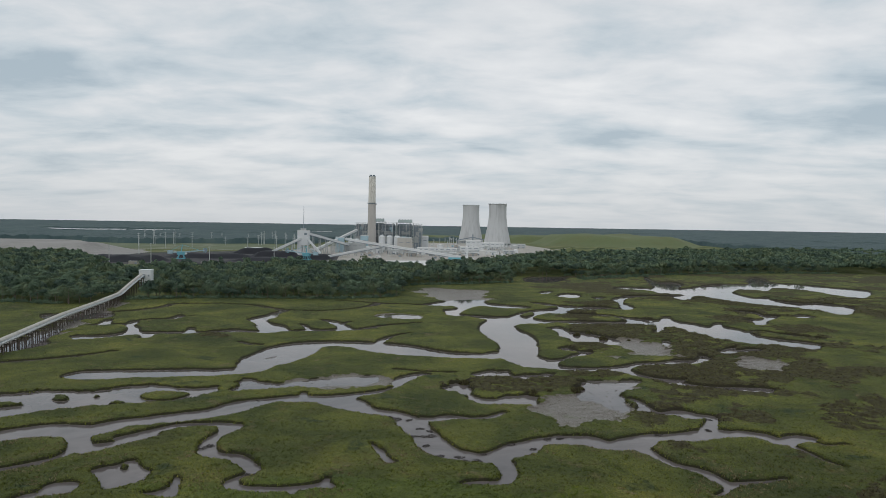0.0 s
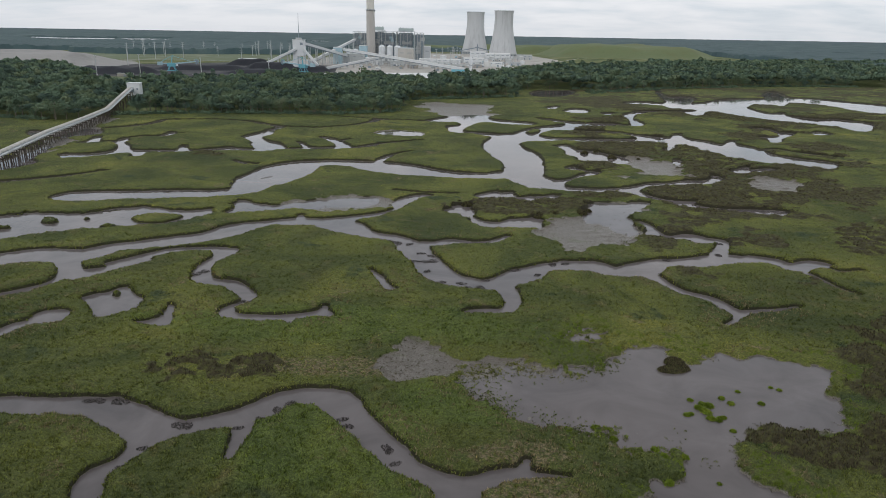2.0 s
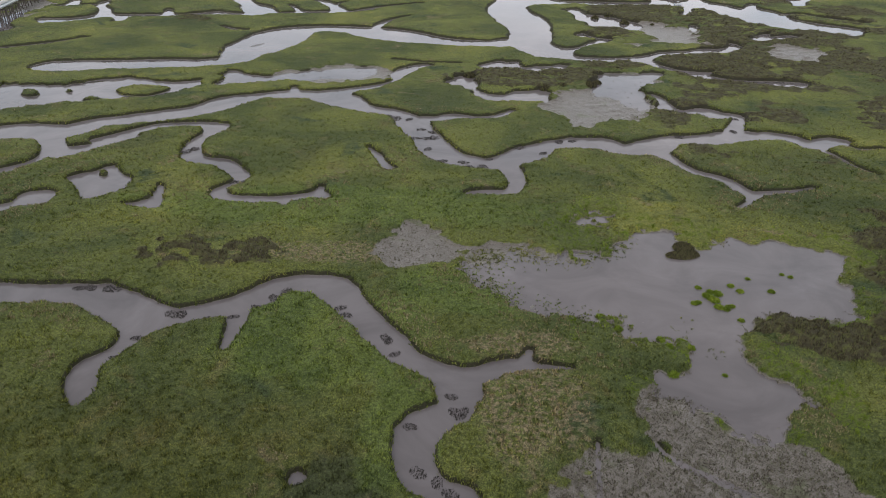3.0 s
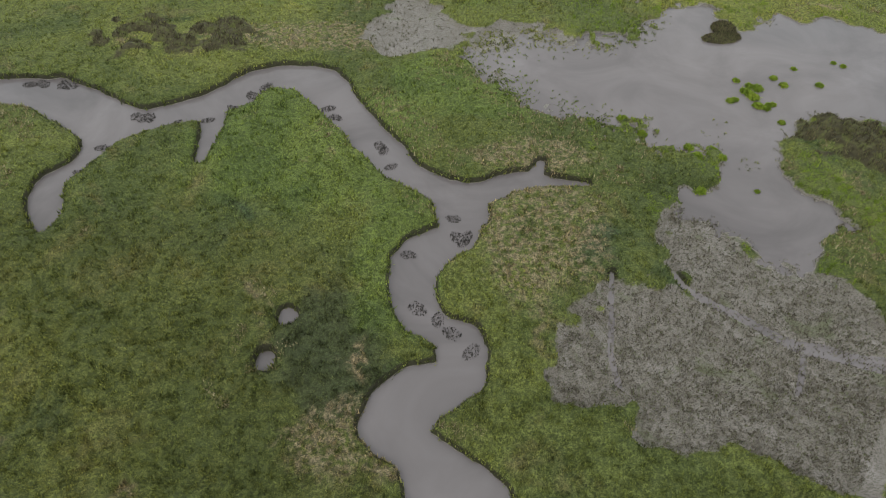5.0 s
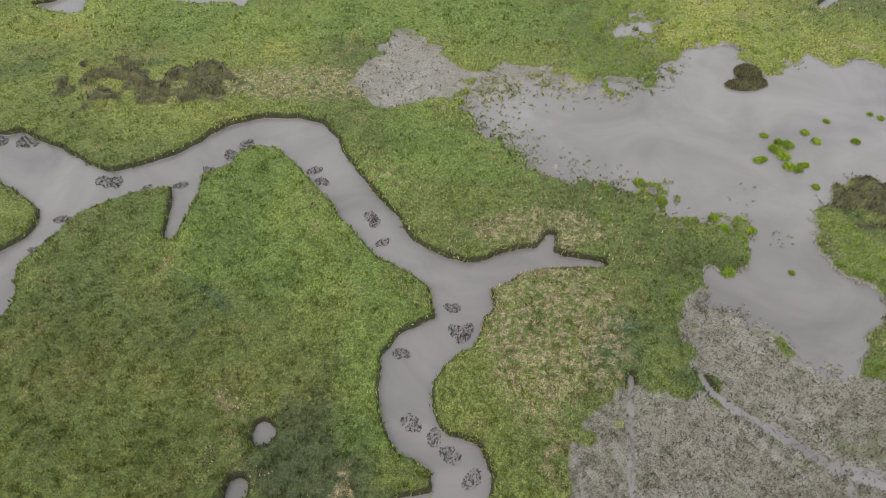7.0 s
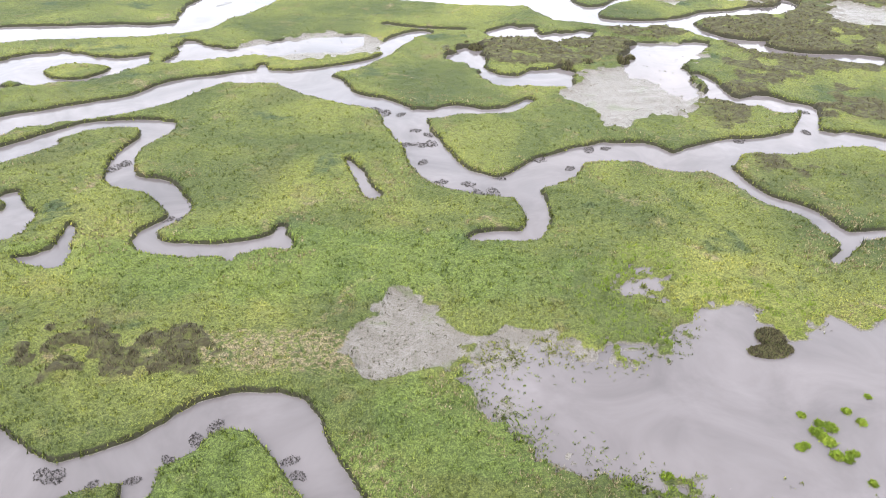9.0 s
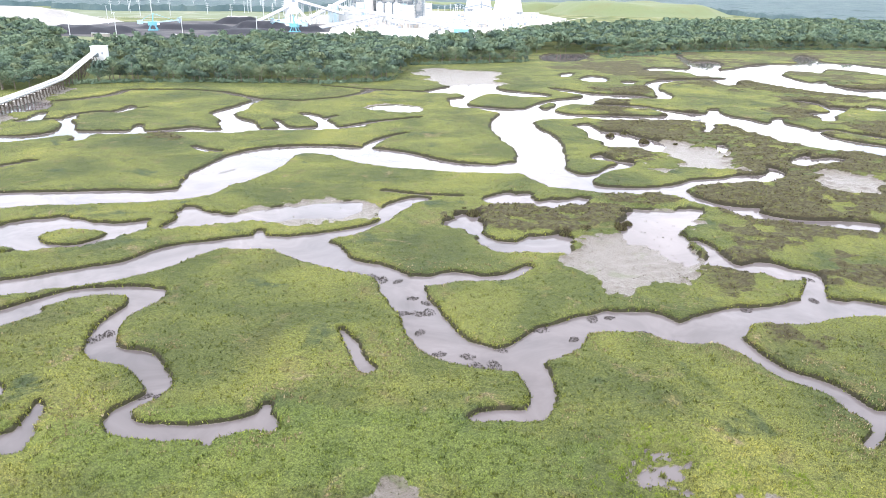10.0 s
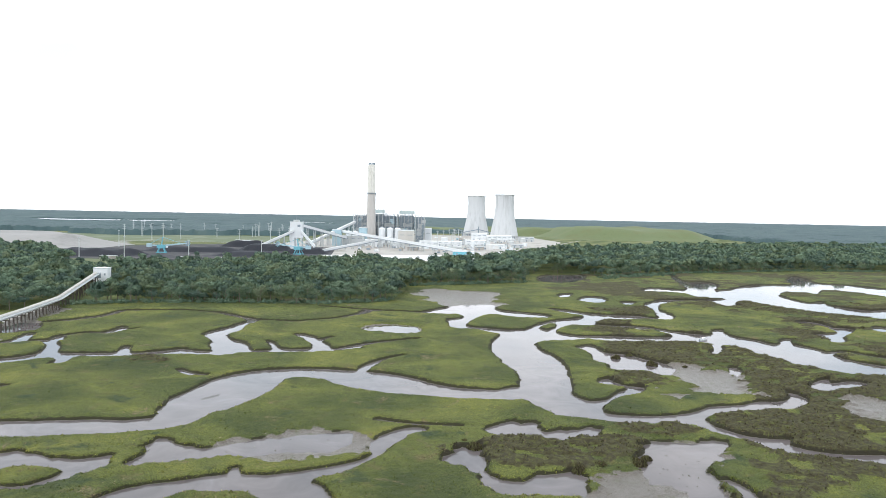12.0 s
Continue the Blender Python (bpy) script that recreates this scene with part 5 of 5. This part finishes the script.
def heap(name, cx, cy, lx, ly, h, turn, mat, label, cat, seed, kind="", group="", flat=0.35):
    """A stockpile or a hill: steep sides, a broad uneven back."""
    n, m = 56, 28
    i, j = np.meshgrid(np.linspace(-1.25, 1.25, n), np.linspace(-1.25, 1.25, m), indexing="ij")
    r = np.sqrt(np.abs(i) ** 2.6 + np.abs(j) ** 2.2)
    r = r + (lattice(i * lx, j * ly, lx * 0.25, seed) - 0.5) * 0.22
    z = h * smooth(1 - r, 0.0, 1 - flat) * (0.8 + 0.4 * lattice(i * lx, j * ly, lx * 0.3, seed + 1)) + h * 0.05 * (lattice(i * lx, j * ly, lx * 0.08, seed + 2) - 0.5)
    s = Shape()
    s.add(np.stack([i.ravel() * lx, j.ravel() * ly, z.ravel() - 0.35], 1), [(a * m + b, (a + 1) * m + b, (a + 1) * m + b + 1, a * m + b + 1) for a in range(n - 1) for b in range(m - 1)])
    o = solo(name, s, mat, label, cat, kind, group, True)
    o.matrix_basis = pose(cx, cy, G, 0, 0, turn)
    return o


for k, (x, y, lx, ly, h, a) in enumerate(((-560, 1190, 75, 55, 11, 8), (-460, 1330, 110, 40, 8, 4), (-345, 1400, 60, 38, 13, -4), (-330, 1240, 70, 40, 7, 5), (-255, 1330, 45, 26, 9, 10), (-420, 1520, 60, 30, 12, 0))):
    heap("coal_heap", x, y, lx, ly, h, a, COAL, "long black coal stockpile in the yard", "coal pile", 60 + 5 * k, group="coal piles")
heap("ash_hill", -960, 1480, 330, 190, 20, -8, ASH, "broad grey ash mound with pale haul tracks", "hill", 91, "structure", flat=0.5)
heap("green_hill", 640, 2650, 330, 300, 36, 10, TURF, "grassed landfill hill east of the works", "hill", 95, "structure", flat=0.6)
heap("green_knoll", 330, 2800, 260, 150, 26, 0, TURF, "low grassed shoulder of the landfill", "hill", 99, "structure", flat=0.6)
heap("green_knoll", -10, 2900, 160, 120, 20, 0, TURF, "low grassed rise behind the cooling towers", "hill", 105, "structure", flat=0.6)


def chimney():
    t = thing("chimney", "tall pale concrete twin-flue chimney", "chimney", (-183, 1738, G))
    part("lower_shaft", Shape().turned(0, 0, [(11.6, 0), (10.9, 30), (10.2, 70), (9.7, 122)], 40), STACK, t)
    part("upper_shaft", Shape().turned(0, 0, [(9.3, 122), (8.9, 160), (8.6, 190)], 40), mat_plain("chimney_top_concrete", (0.68, 0.66, 0.60), 0.85, var=0.12, scale=0.1, streak=True), t, "lighter upper shaft")
    ring = part("gallery_ring", Shape().turned(0, 0, [(9.8, 121), (11.4, 121.3), (11.4, 122.6), (9.4, 122.6)], 40), STEEL, t, "dark steel gallery")
    part("handrail", Shape().turned(0, 0, [(11.3, 123.6), (11.5, 123.6), (11.5, 123.8), (11.3, 123.8)], 40, False), STEEL, ring)
    part("rim", Shape().turned(0, 0, [(8.6, 189.5), (9.0, 189.8), (9.0, 190.8), (7.6, 190.8)], 40), GREY, t)
    for x in (-4, 4):
        part("flue", Shape().turned(x, 0, [(3.2, 188), (3.2, 194.5), (2.8, 194.5), (2.8, 190)], 24), STEEL, t, "dark flue outlet")
    part("ladder", Shape().beam((0, -11.9, 0), (0, -9.1, 190), 0.3, 0.15), STACK, t)
    part("beacon", Shape().box(8.4, -0.8, 118, 11.4, 0.8, 121), STEEL, t)


chimney()


def cooling_tower(x, y, turn):
    t = thing("cooling_tower", "ribbed grey-white concrete hyperbolic cooling tower", "cooling tower", (x, y, G - 0.4), "cooling towers", turn=turn)
    prof = [(45.6, 9), (43.2, 20), (39.4, 38), (35.6, 56), (32.4, 74), (30.2, 92), (29.2, 106), (28.9, 116), (29.3, 128), (30.4, 141)]
    inner = [(r - 0.9, z) for r, z in reversed(prof)]
    n = 96
    # shallow wind ribs down the shell
    v, f = [], []
    for r, z in prof + inner:
        for i in range(n):
            q = r + (0.35 if i % 2 == 0 and r > 0 else 0.0)
            v.append((q * math.cos(6.283185 * i / n), q * math.sin(6.283185 * i / n), z))
    k = len(prof) * 2
    f = [(j * n + i, j * n + (i + 1) % n, ((j + 1) % k) * n + (i + 1) % n, ((j + 1) % k) * n + i) for j in range(k) for i in range(n)]
    part("shell", Shape().add(v, f), CONCRETE, t)
    rim = part("rim", Shape().turned(0, 0, [(30.3, 140), (31.6, 140.3), (31.6, 142), (29.2, 142), (29.2, 140)], 64, False), GREY, t, "darker rim walkway")
    part("handrail", Shape().turned(0, 0, [(31.4, 143.0), (31.6, 143.0), (31.6, 143.3), (31.4, 143.3)], 64, False), STEEL, rim)
    part("basin", Shape().turned(0, 0, [(49.5, 0), (49.5, 2.2), (48.3, 2.2), (48.3, 0.4), (0.5, 0.4)], 64, False), CONCRETE, t)
    part("lintel_ring", Shape().turned(0, 0, [(44.8, 8.4), (46.5, 8.4), (46.3, 10.2), (45.2, 10.2)], 64, False), GREY, t)
    col = Shape().beam((47.6, -1.6, 0.5), (45.6, 0.1, 9), 0.9).beam((47.6, 1.6, 0.5), (45.6, -0.1, 9), 0.9).mesh("column_pair", CONCRETE)
    for i in range(40):
        ob = new("column_pair", col)
        ob.parent = t
        ob.matrix_basis = pose(0, 0, 0, 0, 0, 9 * i)
    part("fill_pack", Shape().turned(0, 0, [(43, 0.6), (43, 7.5), (0.5, 7.8)], 48, False), STEEL, t, "dark louvred fill")
    part("stair", Shape().beam((47, -8, 0.5), (31.5, -3, 70), 1.2, 0.4).beam((31.5, -3, 70), (31, -3, 141), 1.2, 0.4), GREY, t)
    return t


cooling_tower(102, 2562, 0)
cooling_tower(184, 2335, 20)
# the long water channel cover and pump houses by the towers
t = thing("tower_distribution_duct", "pale concrete water duct sloping beside the tower", "duct", (60, 2500, G))
part("duct", Shape().beam((-10, 0, 12), (48, -4, 24), 5, 3).beam((48, -4, 24), (90, 0, 14), 5, 3), STEEL, t)
part("pier", Shape().box(46, -6, 0, 50, -2, 34).box(-8, -2, 0, -5, 2, 12), STEEL, t)


def boiler_house(x, y, w, d, h, seed, tall_roof):
    """A steel-framed boiler structure: clad core, open floors, columns, braces and a roof house."""
    rng = random.Random(seed)
    t = thing("boiler_house", "open steel-framed boiler house with grey-blue cladding", "boiler house", (x, y, G), "boiler houses")
    part("core", Shape().box(-w * 0.40, -d * 0.36, 0, w * 0.40, d * 0.4, h * 0.95), STEEL, t)
    part("clad_panel", Shape().box(-w * 0.36, -d * 0.39, h * 0.30, w * 0.1, -d * 0.362, h * 0.52).box(-w * 0.2, -d * 0.39, h * 0.58, w * 0.34, -d * 0.362, h * 0.70), GREY, t, "grey cladding panels")
    for k in range(9):
        z = h * (k + 1) / 9
        part("floor", Shape().box(-w / 2, -d / 2, z - 0.5, w / 2, d / 2, z), STEEL, t)
    nx = max(3, int(w / 8))
    for i in range(nx + 1):
        for yy in (-d / 2, d / 2):
            xx = -w / 2 + w * i / nx
            part("column", Shape().box(xx - 0.55, yy - 0.55, 0, xx + 0.55, yy + 0.55, h), GREY, t, "steel column")
    br = Shape()
    for k in range(9):
        z0, z1 = h * k / 9, h * (k + 1) / 9
        for i in range(nx):
            if rng.random() < 0.5:
                a, b = -w / 2 + w * i / nx, -w / 2 + w * (i + 1) / nx
                br.beam((a, -d / 2 - 0.1, z0), (b, -d / 2 - 0.1, z1), 0.5)
        br.beam((-w / 2, -d / 2 - 0.4, z1 + 1.2), (w / 2, -d / 2 - 0.4, z1 + 1.2), 0.25)
    part("bracing", br, GREY, t)
    for k in range(5):
        a = rng.uniform(-w * 0.42, w * 0.25)
        z = rng.uniform(0.2, 0.85) * h
        part("duct", Shape().box(a, -d / 2 + 0.4, z, a + rng.uniform(4, 10), -d * 0.36, z + rng.uniform(4, 9)), rng.choice([GREY, BLUE, STEEL]), t)
    if tall_roof:
        house = part("roof_house", Shape().box(-w * 0.42, -d * 0.2, h, w * 0.42, d * 0.45, h + 7.5), mat_roof, t, "pale green-grey roof house")
        for k in range(5):
            part("vent", Shape().box(-w * 0.36 + k * w * 0.17, -d * 0.1, h + 7.5, -w * 0.36 + k * w * 0.17 + 2.4, d * 0.1, h + 9.3), GREY, house)
    return t


mat_roof = mat_plain("pale_green_cladding", (0.46, 0.53, 0.51), 0.6, var=0.15, scale=0.08, streak=True)
boiler_house(-214, 1812, 38, 34, 72, 1, False)
boiler_house(-148, 1815, 46, 36, 73, 2, False)
boiler_house(-102, 1818, 44, 38, 74, 3, True)
boiler_house(-68, 1800, 22, 26, 71, 4, False)
boiler_house(-178, 1850, 40, 30, 76, 5, True)


def silo(x, y, r, h):
    t = thing("silo", "white steel silo beside the boilers", "silo", (x, y, G), "white silos")
    part("shell", Shape().turned(0, 0, [(r, 6), (r, h), (r * 0.55, h + 2.6)], 28), WHITE, t, smooth=False)
    part("hopper", Shape().turned(0, 0, [(1.2, 2), (r * 0.96, 6)], 28), GREY, t, "grey hopper")
    for k in range(4):
        a = k * 1.5708 + 0.785
        part("leg", Shape().box(r * 0.8 * math.cos(a) - 0.5, r * 0.8 * math.sin(a) - 0.5, 0, r * 0.8 * math.cos(a) + 0.5, r * 0.8 * math.sin(a) + 0.5, 6.5), STEEL, t, "dark leg")
    part("vent", Shape().box(-1, -1, h + 2.4, 1, 1, h + 5), GREY, t)


for x in (-153, -134, -116):
    silo(x, 1700, 7.4, 39)
for x in (-232, -216):
    silo(x, 1705, 6.0, 30)


def hall(x, y, w, d, h, mat=None, turn=0.0, label="plain pale industrial hall of the power station", bays=None):
    """A clad works building: walls, a low gabled roof, doors and a strip of windows."""
    mat = mat or WHITE
    t = thing("works_building", label, "building", (x, y, G - 0.1), "works buildings", turn=turn)
    part("wall", Shape().box(-w / 2, -d / 2, 0, w / 2, d / 2, h), mat, t)
    rf = Shape().add([(-w / 2 - 0.4, -d / 2 - 0.4, h), (w / 2 + 0.4, -d / 2 - 0.4, h), (w / 2 + 0.4, d / 2 + 0.4, h), (-w / 2 - 0.4, d / 2 + 0.4, h), (-w / 2 - 0.4, 0, h + d * 0.07), (w / 2 + 0.4, 0, h + d * 0.07)],
                     [(0, 1, 5, 4), (3, 4, 5, 2), (0, 4, 3), (1, 2, 5), (0, 3, 2, 1)])
    part("roof", rf, PALE if mat is WHITE else GREY, t)
    n = bays or max(1, int(w / 14))
    for i in range(n):
        a = -w / 2 + w * (i + 0.5) / n
        part("door", Shape().box(a - 1.8, -d / 2 - 0.12, 0, a + 1.8, -d / 2 - 0.003, min(4.2, h * 0.6)), STEEL, t, "dark roller door")
        if h > 7:
            part("window", Shape().box(a - w / n * 0.3, -d / 2 - 0.1, h * 0.7, a + w / n * 0.3, -d / 2 - 0.003, h * 0.7 + 1.2), STEEL, t, "dark window strip")
    return t


hall(-95, 1690, 36, 26, 36, mat_plain("buff_cladding", (0.52, 0.50, 0.46), 0.7, var=0.2, scale=0.1, streak=True), label="tall buff-clad precipitator building")
hall(-48, 1830, 16, 30, 38, label="slim white stair tower beside the boilers")
hall(-215, 1670, 48, 24, 22, GREY, label="grey clad coal bunker building")
hall(-250, 1650, 20, 22, 36, BLUE, label="pale blue clad conveyor head house")
hall(-196, 1690, 18, 20, 40, BLUE, label="pale blue clad conveyor head house")
hall(-165, 1640, 40, 18, 15, WHITE)
hall(-110, 1600, 30, 20, 10, GREY, label="grey flat workshop in the yard")
hall(-40, 1640, 44, 22, 14, WHITE)
hall(5, 1720, 60, 22, 11, WHITE)
hall(70, 1800, 50, 26, 12, WHITE)
hall(150, 2080, 70, 30, 16, WHITE)
hall(95, 2150, 46, 24, 20, WHITE)
hall(232, 2120, 44, 26, 12, GREY, label="grey flat workshop in the yard")
hall(60, 1560, 36, 16, 8, TAN, label="low sand-coloured store in the yard")
hall(110, 1640, 40, 16, 9, WHITE)
hall(28, 1362, 34, 12, 6.5, CYAN, label="low turquoise shed by the settling pond")
hall(165, 1700, 30, 14, 8, GREY, label="grey flat workshop in the yard")
hall(-20, 1540, 26, 14, 7, WHITE)
hall(-70, 1500, 22, 12, 8, TAN, label="low sand-coloured store in the yard")
hall(130, 1560, 22, 12, 6, WHITE)
hall(-452, 1620, 40, 14, 9, WHITE, label="long white shed beyond the coal yard")
hall(-505, 1100, 24, 7, 5, TAN, label="low sand-coloured store by the coal")
hall(-330, 1112, 26, 6, 4, PALE, label="low white trailer by the coal yard")
hall(-395, 1120, 20, 6, 4, TAN, label="low sand-coloured store by the coal")
t = thing("white_tank_column", "slender white process column in the yard", "column", (50, 1399, G), "")
part("column", Shape().turned(0, 0, [(2.6, 0), (2.6, 24), (1.4, 26)], 20), WHITE, t)
part("collar", Shape().turned(0, 0, [(2.5, 11.8), (3.4, 12), (3.4, 12.4), (2.5, 12.4)], 20, False), STEEL, t)


def gallery(a, b, w, h, label, gap=26):
    """An inclined clad conveyor gallery on lattice trestles."""
    a, b = Vector(a), Vector(b)
    t = thing("conveyor_gallery", label, "conveyor", (a.x, a.y, G), "conveyor galleries")
    o = Vector((a.x, a.y, G))
    a, b = a - o, b - o
    part("housing", Shape().beam(a, b, w, h), WHITE, t)
    part("roof", Shape().beam(a + Vector((0, 0, h / 2 + 0.2)), b + Vector((0, 0, h / 2 + 0.2)), w + 0.7, 0.35), PALE, t)
    part("truss", Shape().beam(a - Vector((0, 0, h / 2 + 0.7)), b - Vector((0, 0, h / 2 + 0.7)), w * 0.8, 0.9), STEEL, t, "dark truss")
    n = max(1, int((b - a).length / gap))
    side = (b - a).cross(Vector((0, 0, 1))).normalized() * w * 0.5
    for i in range(1, n + 1):
        p = a.lerp(b, i / (n + 0.6))
        if p.z < 5:
            continue
        s = Shape()
        f = Vector((p.x, p.y, 0))
        top = Vector((p.x, p.y, p.z - h / 2))
        for k in (-1, 1):
            s.beam(f + side * k * 1.4, top + side * k * 0.8, 0.8)
        s.beam(f + side * 1.3 + Vector((0, 0, 1)), top - side * 0.8, 0.4).beam(f - side * 1.3 + Vector((0, 0, 1)), top + side * 0.8, 0.4)
        part("trestle", s, GREY, t, "steel trestle")


gallery((-300, 1480, 54), (-229, 1640, 24), 5, 4.5, "white conveyor gallery sloping down from the transfer tower")
gallery((-288, 1500, 14), (-226, 1775, 58), 5, 4.5, "white conveyor gallery rising to the boilers")
gallery((-240, 1650, 38), (61, 1345, 9), 5.5, 4.5, "long white conveyor gallery falling across the yard", 34)
gallery((-310, 1475, 42), (-372, 1432, 10), 4.5, 4, "white conveyor gallery falling to the coal yard")
gallery((-296, 1474, 42), (-266, 1468, 10), 4.5, 4, "steep grey-white chute gallery beside the tower")
gallery((-238, 1375, 8), (-128, 1640, 26), 4, 3.5, "low conveyor gallery rising across the yard", 30)


def transfer_tower():
    t = thing("transfer_tower", "white clad transfer tower with a tall thin mast", "tower", (-306, 1482, G))
    part("wall", Shape().box(-12, -8, 22, 12, 8, 54), WHITE, t)
    part("stair_shaft", Shape().box(-12.3, -8.3, 0, -3, 8.3, 22), WHITE, t)
    part("roof", Shape().box(-12.6, -8.6, 54, 12.6, 8.6, 54.8), PALE, t)
    part("roof_house", Shape().box(-6, -4, 54.8, 5, 4, 58.5), GREY, t)
    for x in (1, 10.5):
        for y in (-7, 7):
            part("leg", Shape().box(x - 0.8, y - 0.8, 0, x + 0.8, y + 0.8, 22), WHITE, t)
    part("brace", Shape().beam((1, -7, 1), (10.5, -7, 21), 0.7).beam((10.5, -7, 1), (1, -7, 21), 0.7), WHITE, t)
    part("opening", Shape().box(3, -8.15, 44, 9, -7.99, 49), STEEL, t, "dark opening")
    part("mast", Shape().turned(0, 0, [(0.7, 58), (0.45, 85), (0.25, 107)], 8), STEEL, t, "thin dark mast")


transfer_tower()


def stacker(x, y, turn):
    """A rail-mounted stacker-reclaimer: portal, slewing house, boom, counterweight and tie mast."""
    t = thing("stacker_reclaimer", "turquoise stacker-reclaimer on the coal yard", "stacker", (x, y, G), "coal machines", turn=turn)
    p = Shape()
    for i in (-6, 6):
        for j in (-5, 5):
            p.beam((i * 1.2, j, 0), (i * 0.6, j * 0.6, 8), 1.3)
    p.box(-8, -6, 0, 8, -4, 1.6).box(-8, 4, 0, 8, 6, 1.6)
    part("portal", p, CYAN, t)
    part("slewing_house", Shape().box(-7, -4.5, 8, 7, 4.5, 14), CYAN, t)
    part("boom", Shape().beam((5, 0, 13), (42, 0, 17), 2.6, 2.2), BLUE, t, "pale boom")
    part("counterweight", Shape().box(-24, -3, 10, -16, 3, 16).beam((-18, 0, 13), (-5, 0, 13), 2.5, 2), BLUE, t)
    part("mast", Shape().beam((0, -1.5, 14), (2, 0, 27), 1.0).beam((0, 1.5, 14), (2, 0, 27), 1.0), CYAN, t)
    part("tie", Shape().beam((2, 0, 27), (34, 0, 16.5), 0.5).beam((2, 0, 27), (-20, 0, 15), 0.5), CYAN, t)
    part("cab", Shape().box(8, -4, 9, 11, -1.5, 12), WHITE, t)
    wheel = part("bucket_wheel", Shape().turned(0, 0, [(3.6, -0.9), (3.6, 0.9)], 16), STEEL, t)
    wheel.matrix_basis = pose(43, 0, 17, 90, 0, 0)
    for k in range(8):
        a = k * 0.7854
        part("bucket", Shape().beam((3.5 * math.cos(a), 3.5 * math.sin(a), 0), (4.6 * math.cos(a + 0.12), 4.6 * math.sin(a + 0.12), 0), 1.1, 1.7), CYAN, wheel)


stacker(-262, 1292, 160)
stacker(-492, 1262, 10)


def pole(x, y, h, arms):
    t = thing("utility_pole" if arms else "light_mast", "tall grey steel power pole with cross-arms" if arms else "tall thin grey light mast", "pole", (x, y, G - 0.6), "power poles" if arms else "light masts")
    part("shaft", Shape().turned(0, 0, [(0.75, 0), (0.42, h)], 8), GREY, t)
    if arms:
        for k in range(3):
            part("cross_arm", Shape().box(-4, -0.25, h - 2 - 5 * k, 4, 0.25, h - 1.5 - 5 * k), GREY, t)
    else:
        part("lamp_head", Shape().box(-1.6, -0.5, h, 1.6, 0.5, h + 1.1), GREY, t)


rng = random.Random(5)
for x, y, h in ((-478, 1092, 34), (-560, 1120, 30), (-385, 1100, 30), (-640, 1420, 32), (-300, 1190, 28), (10, 1600, 30), (120, 1760, 30), (180, 1900, 30), (-20, 1500, 26)):
    pole(x, y, h, False)
for k in range(34):
    y = rng.uniform(1750, 2350)
    x = rng.uniform(-0.46, -0.20) * y + rng.uniform(-20, 20)
    pole(x, y, rng.uniform(26, 42), True)
for k in range(10):
    y = rng.uniform(2150, 2500)
    pole(rng.uniform(-40, 60), y, rng.uniform(20, 30), True)
# scattered plant between the buildings: tanks, pipe racks
for k in range(16):
    x, y = rng.uniform(-60, 230), rng.uniform(1480, 2150)
    if x > y * 0.115:
        continue
    t = thing("storage_tank", "low pale steel storage tank in the yard", "tank", (x, y, G), "storage tanks")
    r, h = rng.uniform(4, 9), rng.uniform(6, 12)
    part("shell", Shape().turned(0, 0, [(r, 0), (r, h)], 24), rng.choice([WHITE, PALE, GREY]), t)
    part("lid", Shape().turned(0, 0, [(r + 0.2, h), (0.5, h + 1.4)], 24), PALE, t)
for x0, y0, x1, y1 in ((-120, 1560, 60, 1500), (-40, 1600, 140, 1680), (20, 1760, 200, 2000), (-150, 1580, -40, 1760)):
    t = thing("pipe_rack", "long grey pipe rack across the yard", "pipe rack", (0, 0, G), "pipe racks")
    part("pipe_bundle", Shape().beam((x0, y0, 7), (x1, y1, 7), 4, 1.2).beam((x0, y0, 9), (x1, y1, 9), 3, 0.8), GREY, t)
    for i in range(7):
        f = i / 6
        part("stand", Shape().box(x0 + f * (x1 - x0) - 0.4, y0 + f * (y1 - y0) - 2, 0, x0 + f * (x1 - x0) + 0.4, y0 + f * (y1 - y0) + 2, 7), STEEL, t)


def skid(x, y, k):
    """A small piece of plant in the yard: a base, a body, a stack or a drum."""
    t = thing("yard_equipment", "small pale equipment skid in the works yard", "equipment", (x, y, G), "yard equipment", turn=rng.uniform(-15, 15))
    w, d, h = rng.uniform(3, 11), rng.uniform(3, 8), rng.uniform(2.5, 9)
    part("base", Shape().box(-w / 2 - 0.6, -d / 2 - 0.6, 0, w / 2 + 0.6, d / 2 + 0.6, 0.5), GREY, t)
    m = rng.choice([WHITE, WHITE, PALE, GREY, BLUE, TAN])
    if k % 3 == 0:
        part("drum", Shape().turned(0, 0, [(d / 2, 0.5), (d / 2, h), (d * 0.2, h + 1)], 18), m, t)
    else:
        part("body", Shape().box(-w / 2, -d / 2, 0.5, w / 2, d / 2, h).box(-w / 4, -d / 4, h, w / 5, d / 5, h + 1.2), m, t)
    part("stack", Shape().turned(w * 0.3, 0, [(0.5, 0.5), (0.4, h + rng.uniform(2, 10))], 8), GREY, t)
    part("hatch", Shape().box(-w / 2 + 0.4, -d / 2 - 0.05, 0.6, w / 4, -d / 2 - 0.004, h * 0.5), STEEL, t, "dark opening")


for k in range(110):
    y = rng.uniform(1400, 2250)
    x = rng.uniform(-0.135 * y, 0.095 * y)
    if y > 1640 and x < -40:
        continue
    skid(x, y, k)
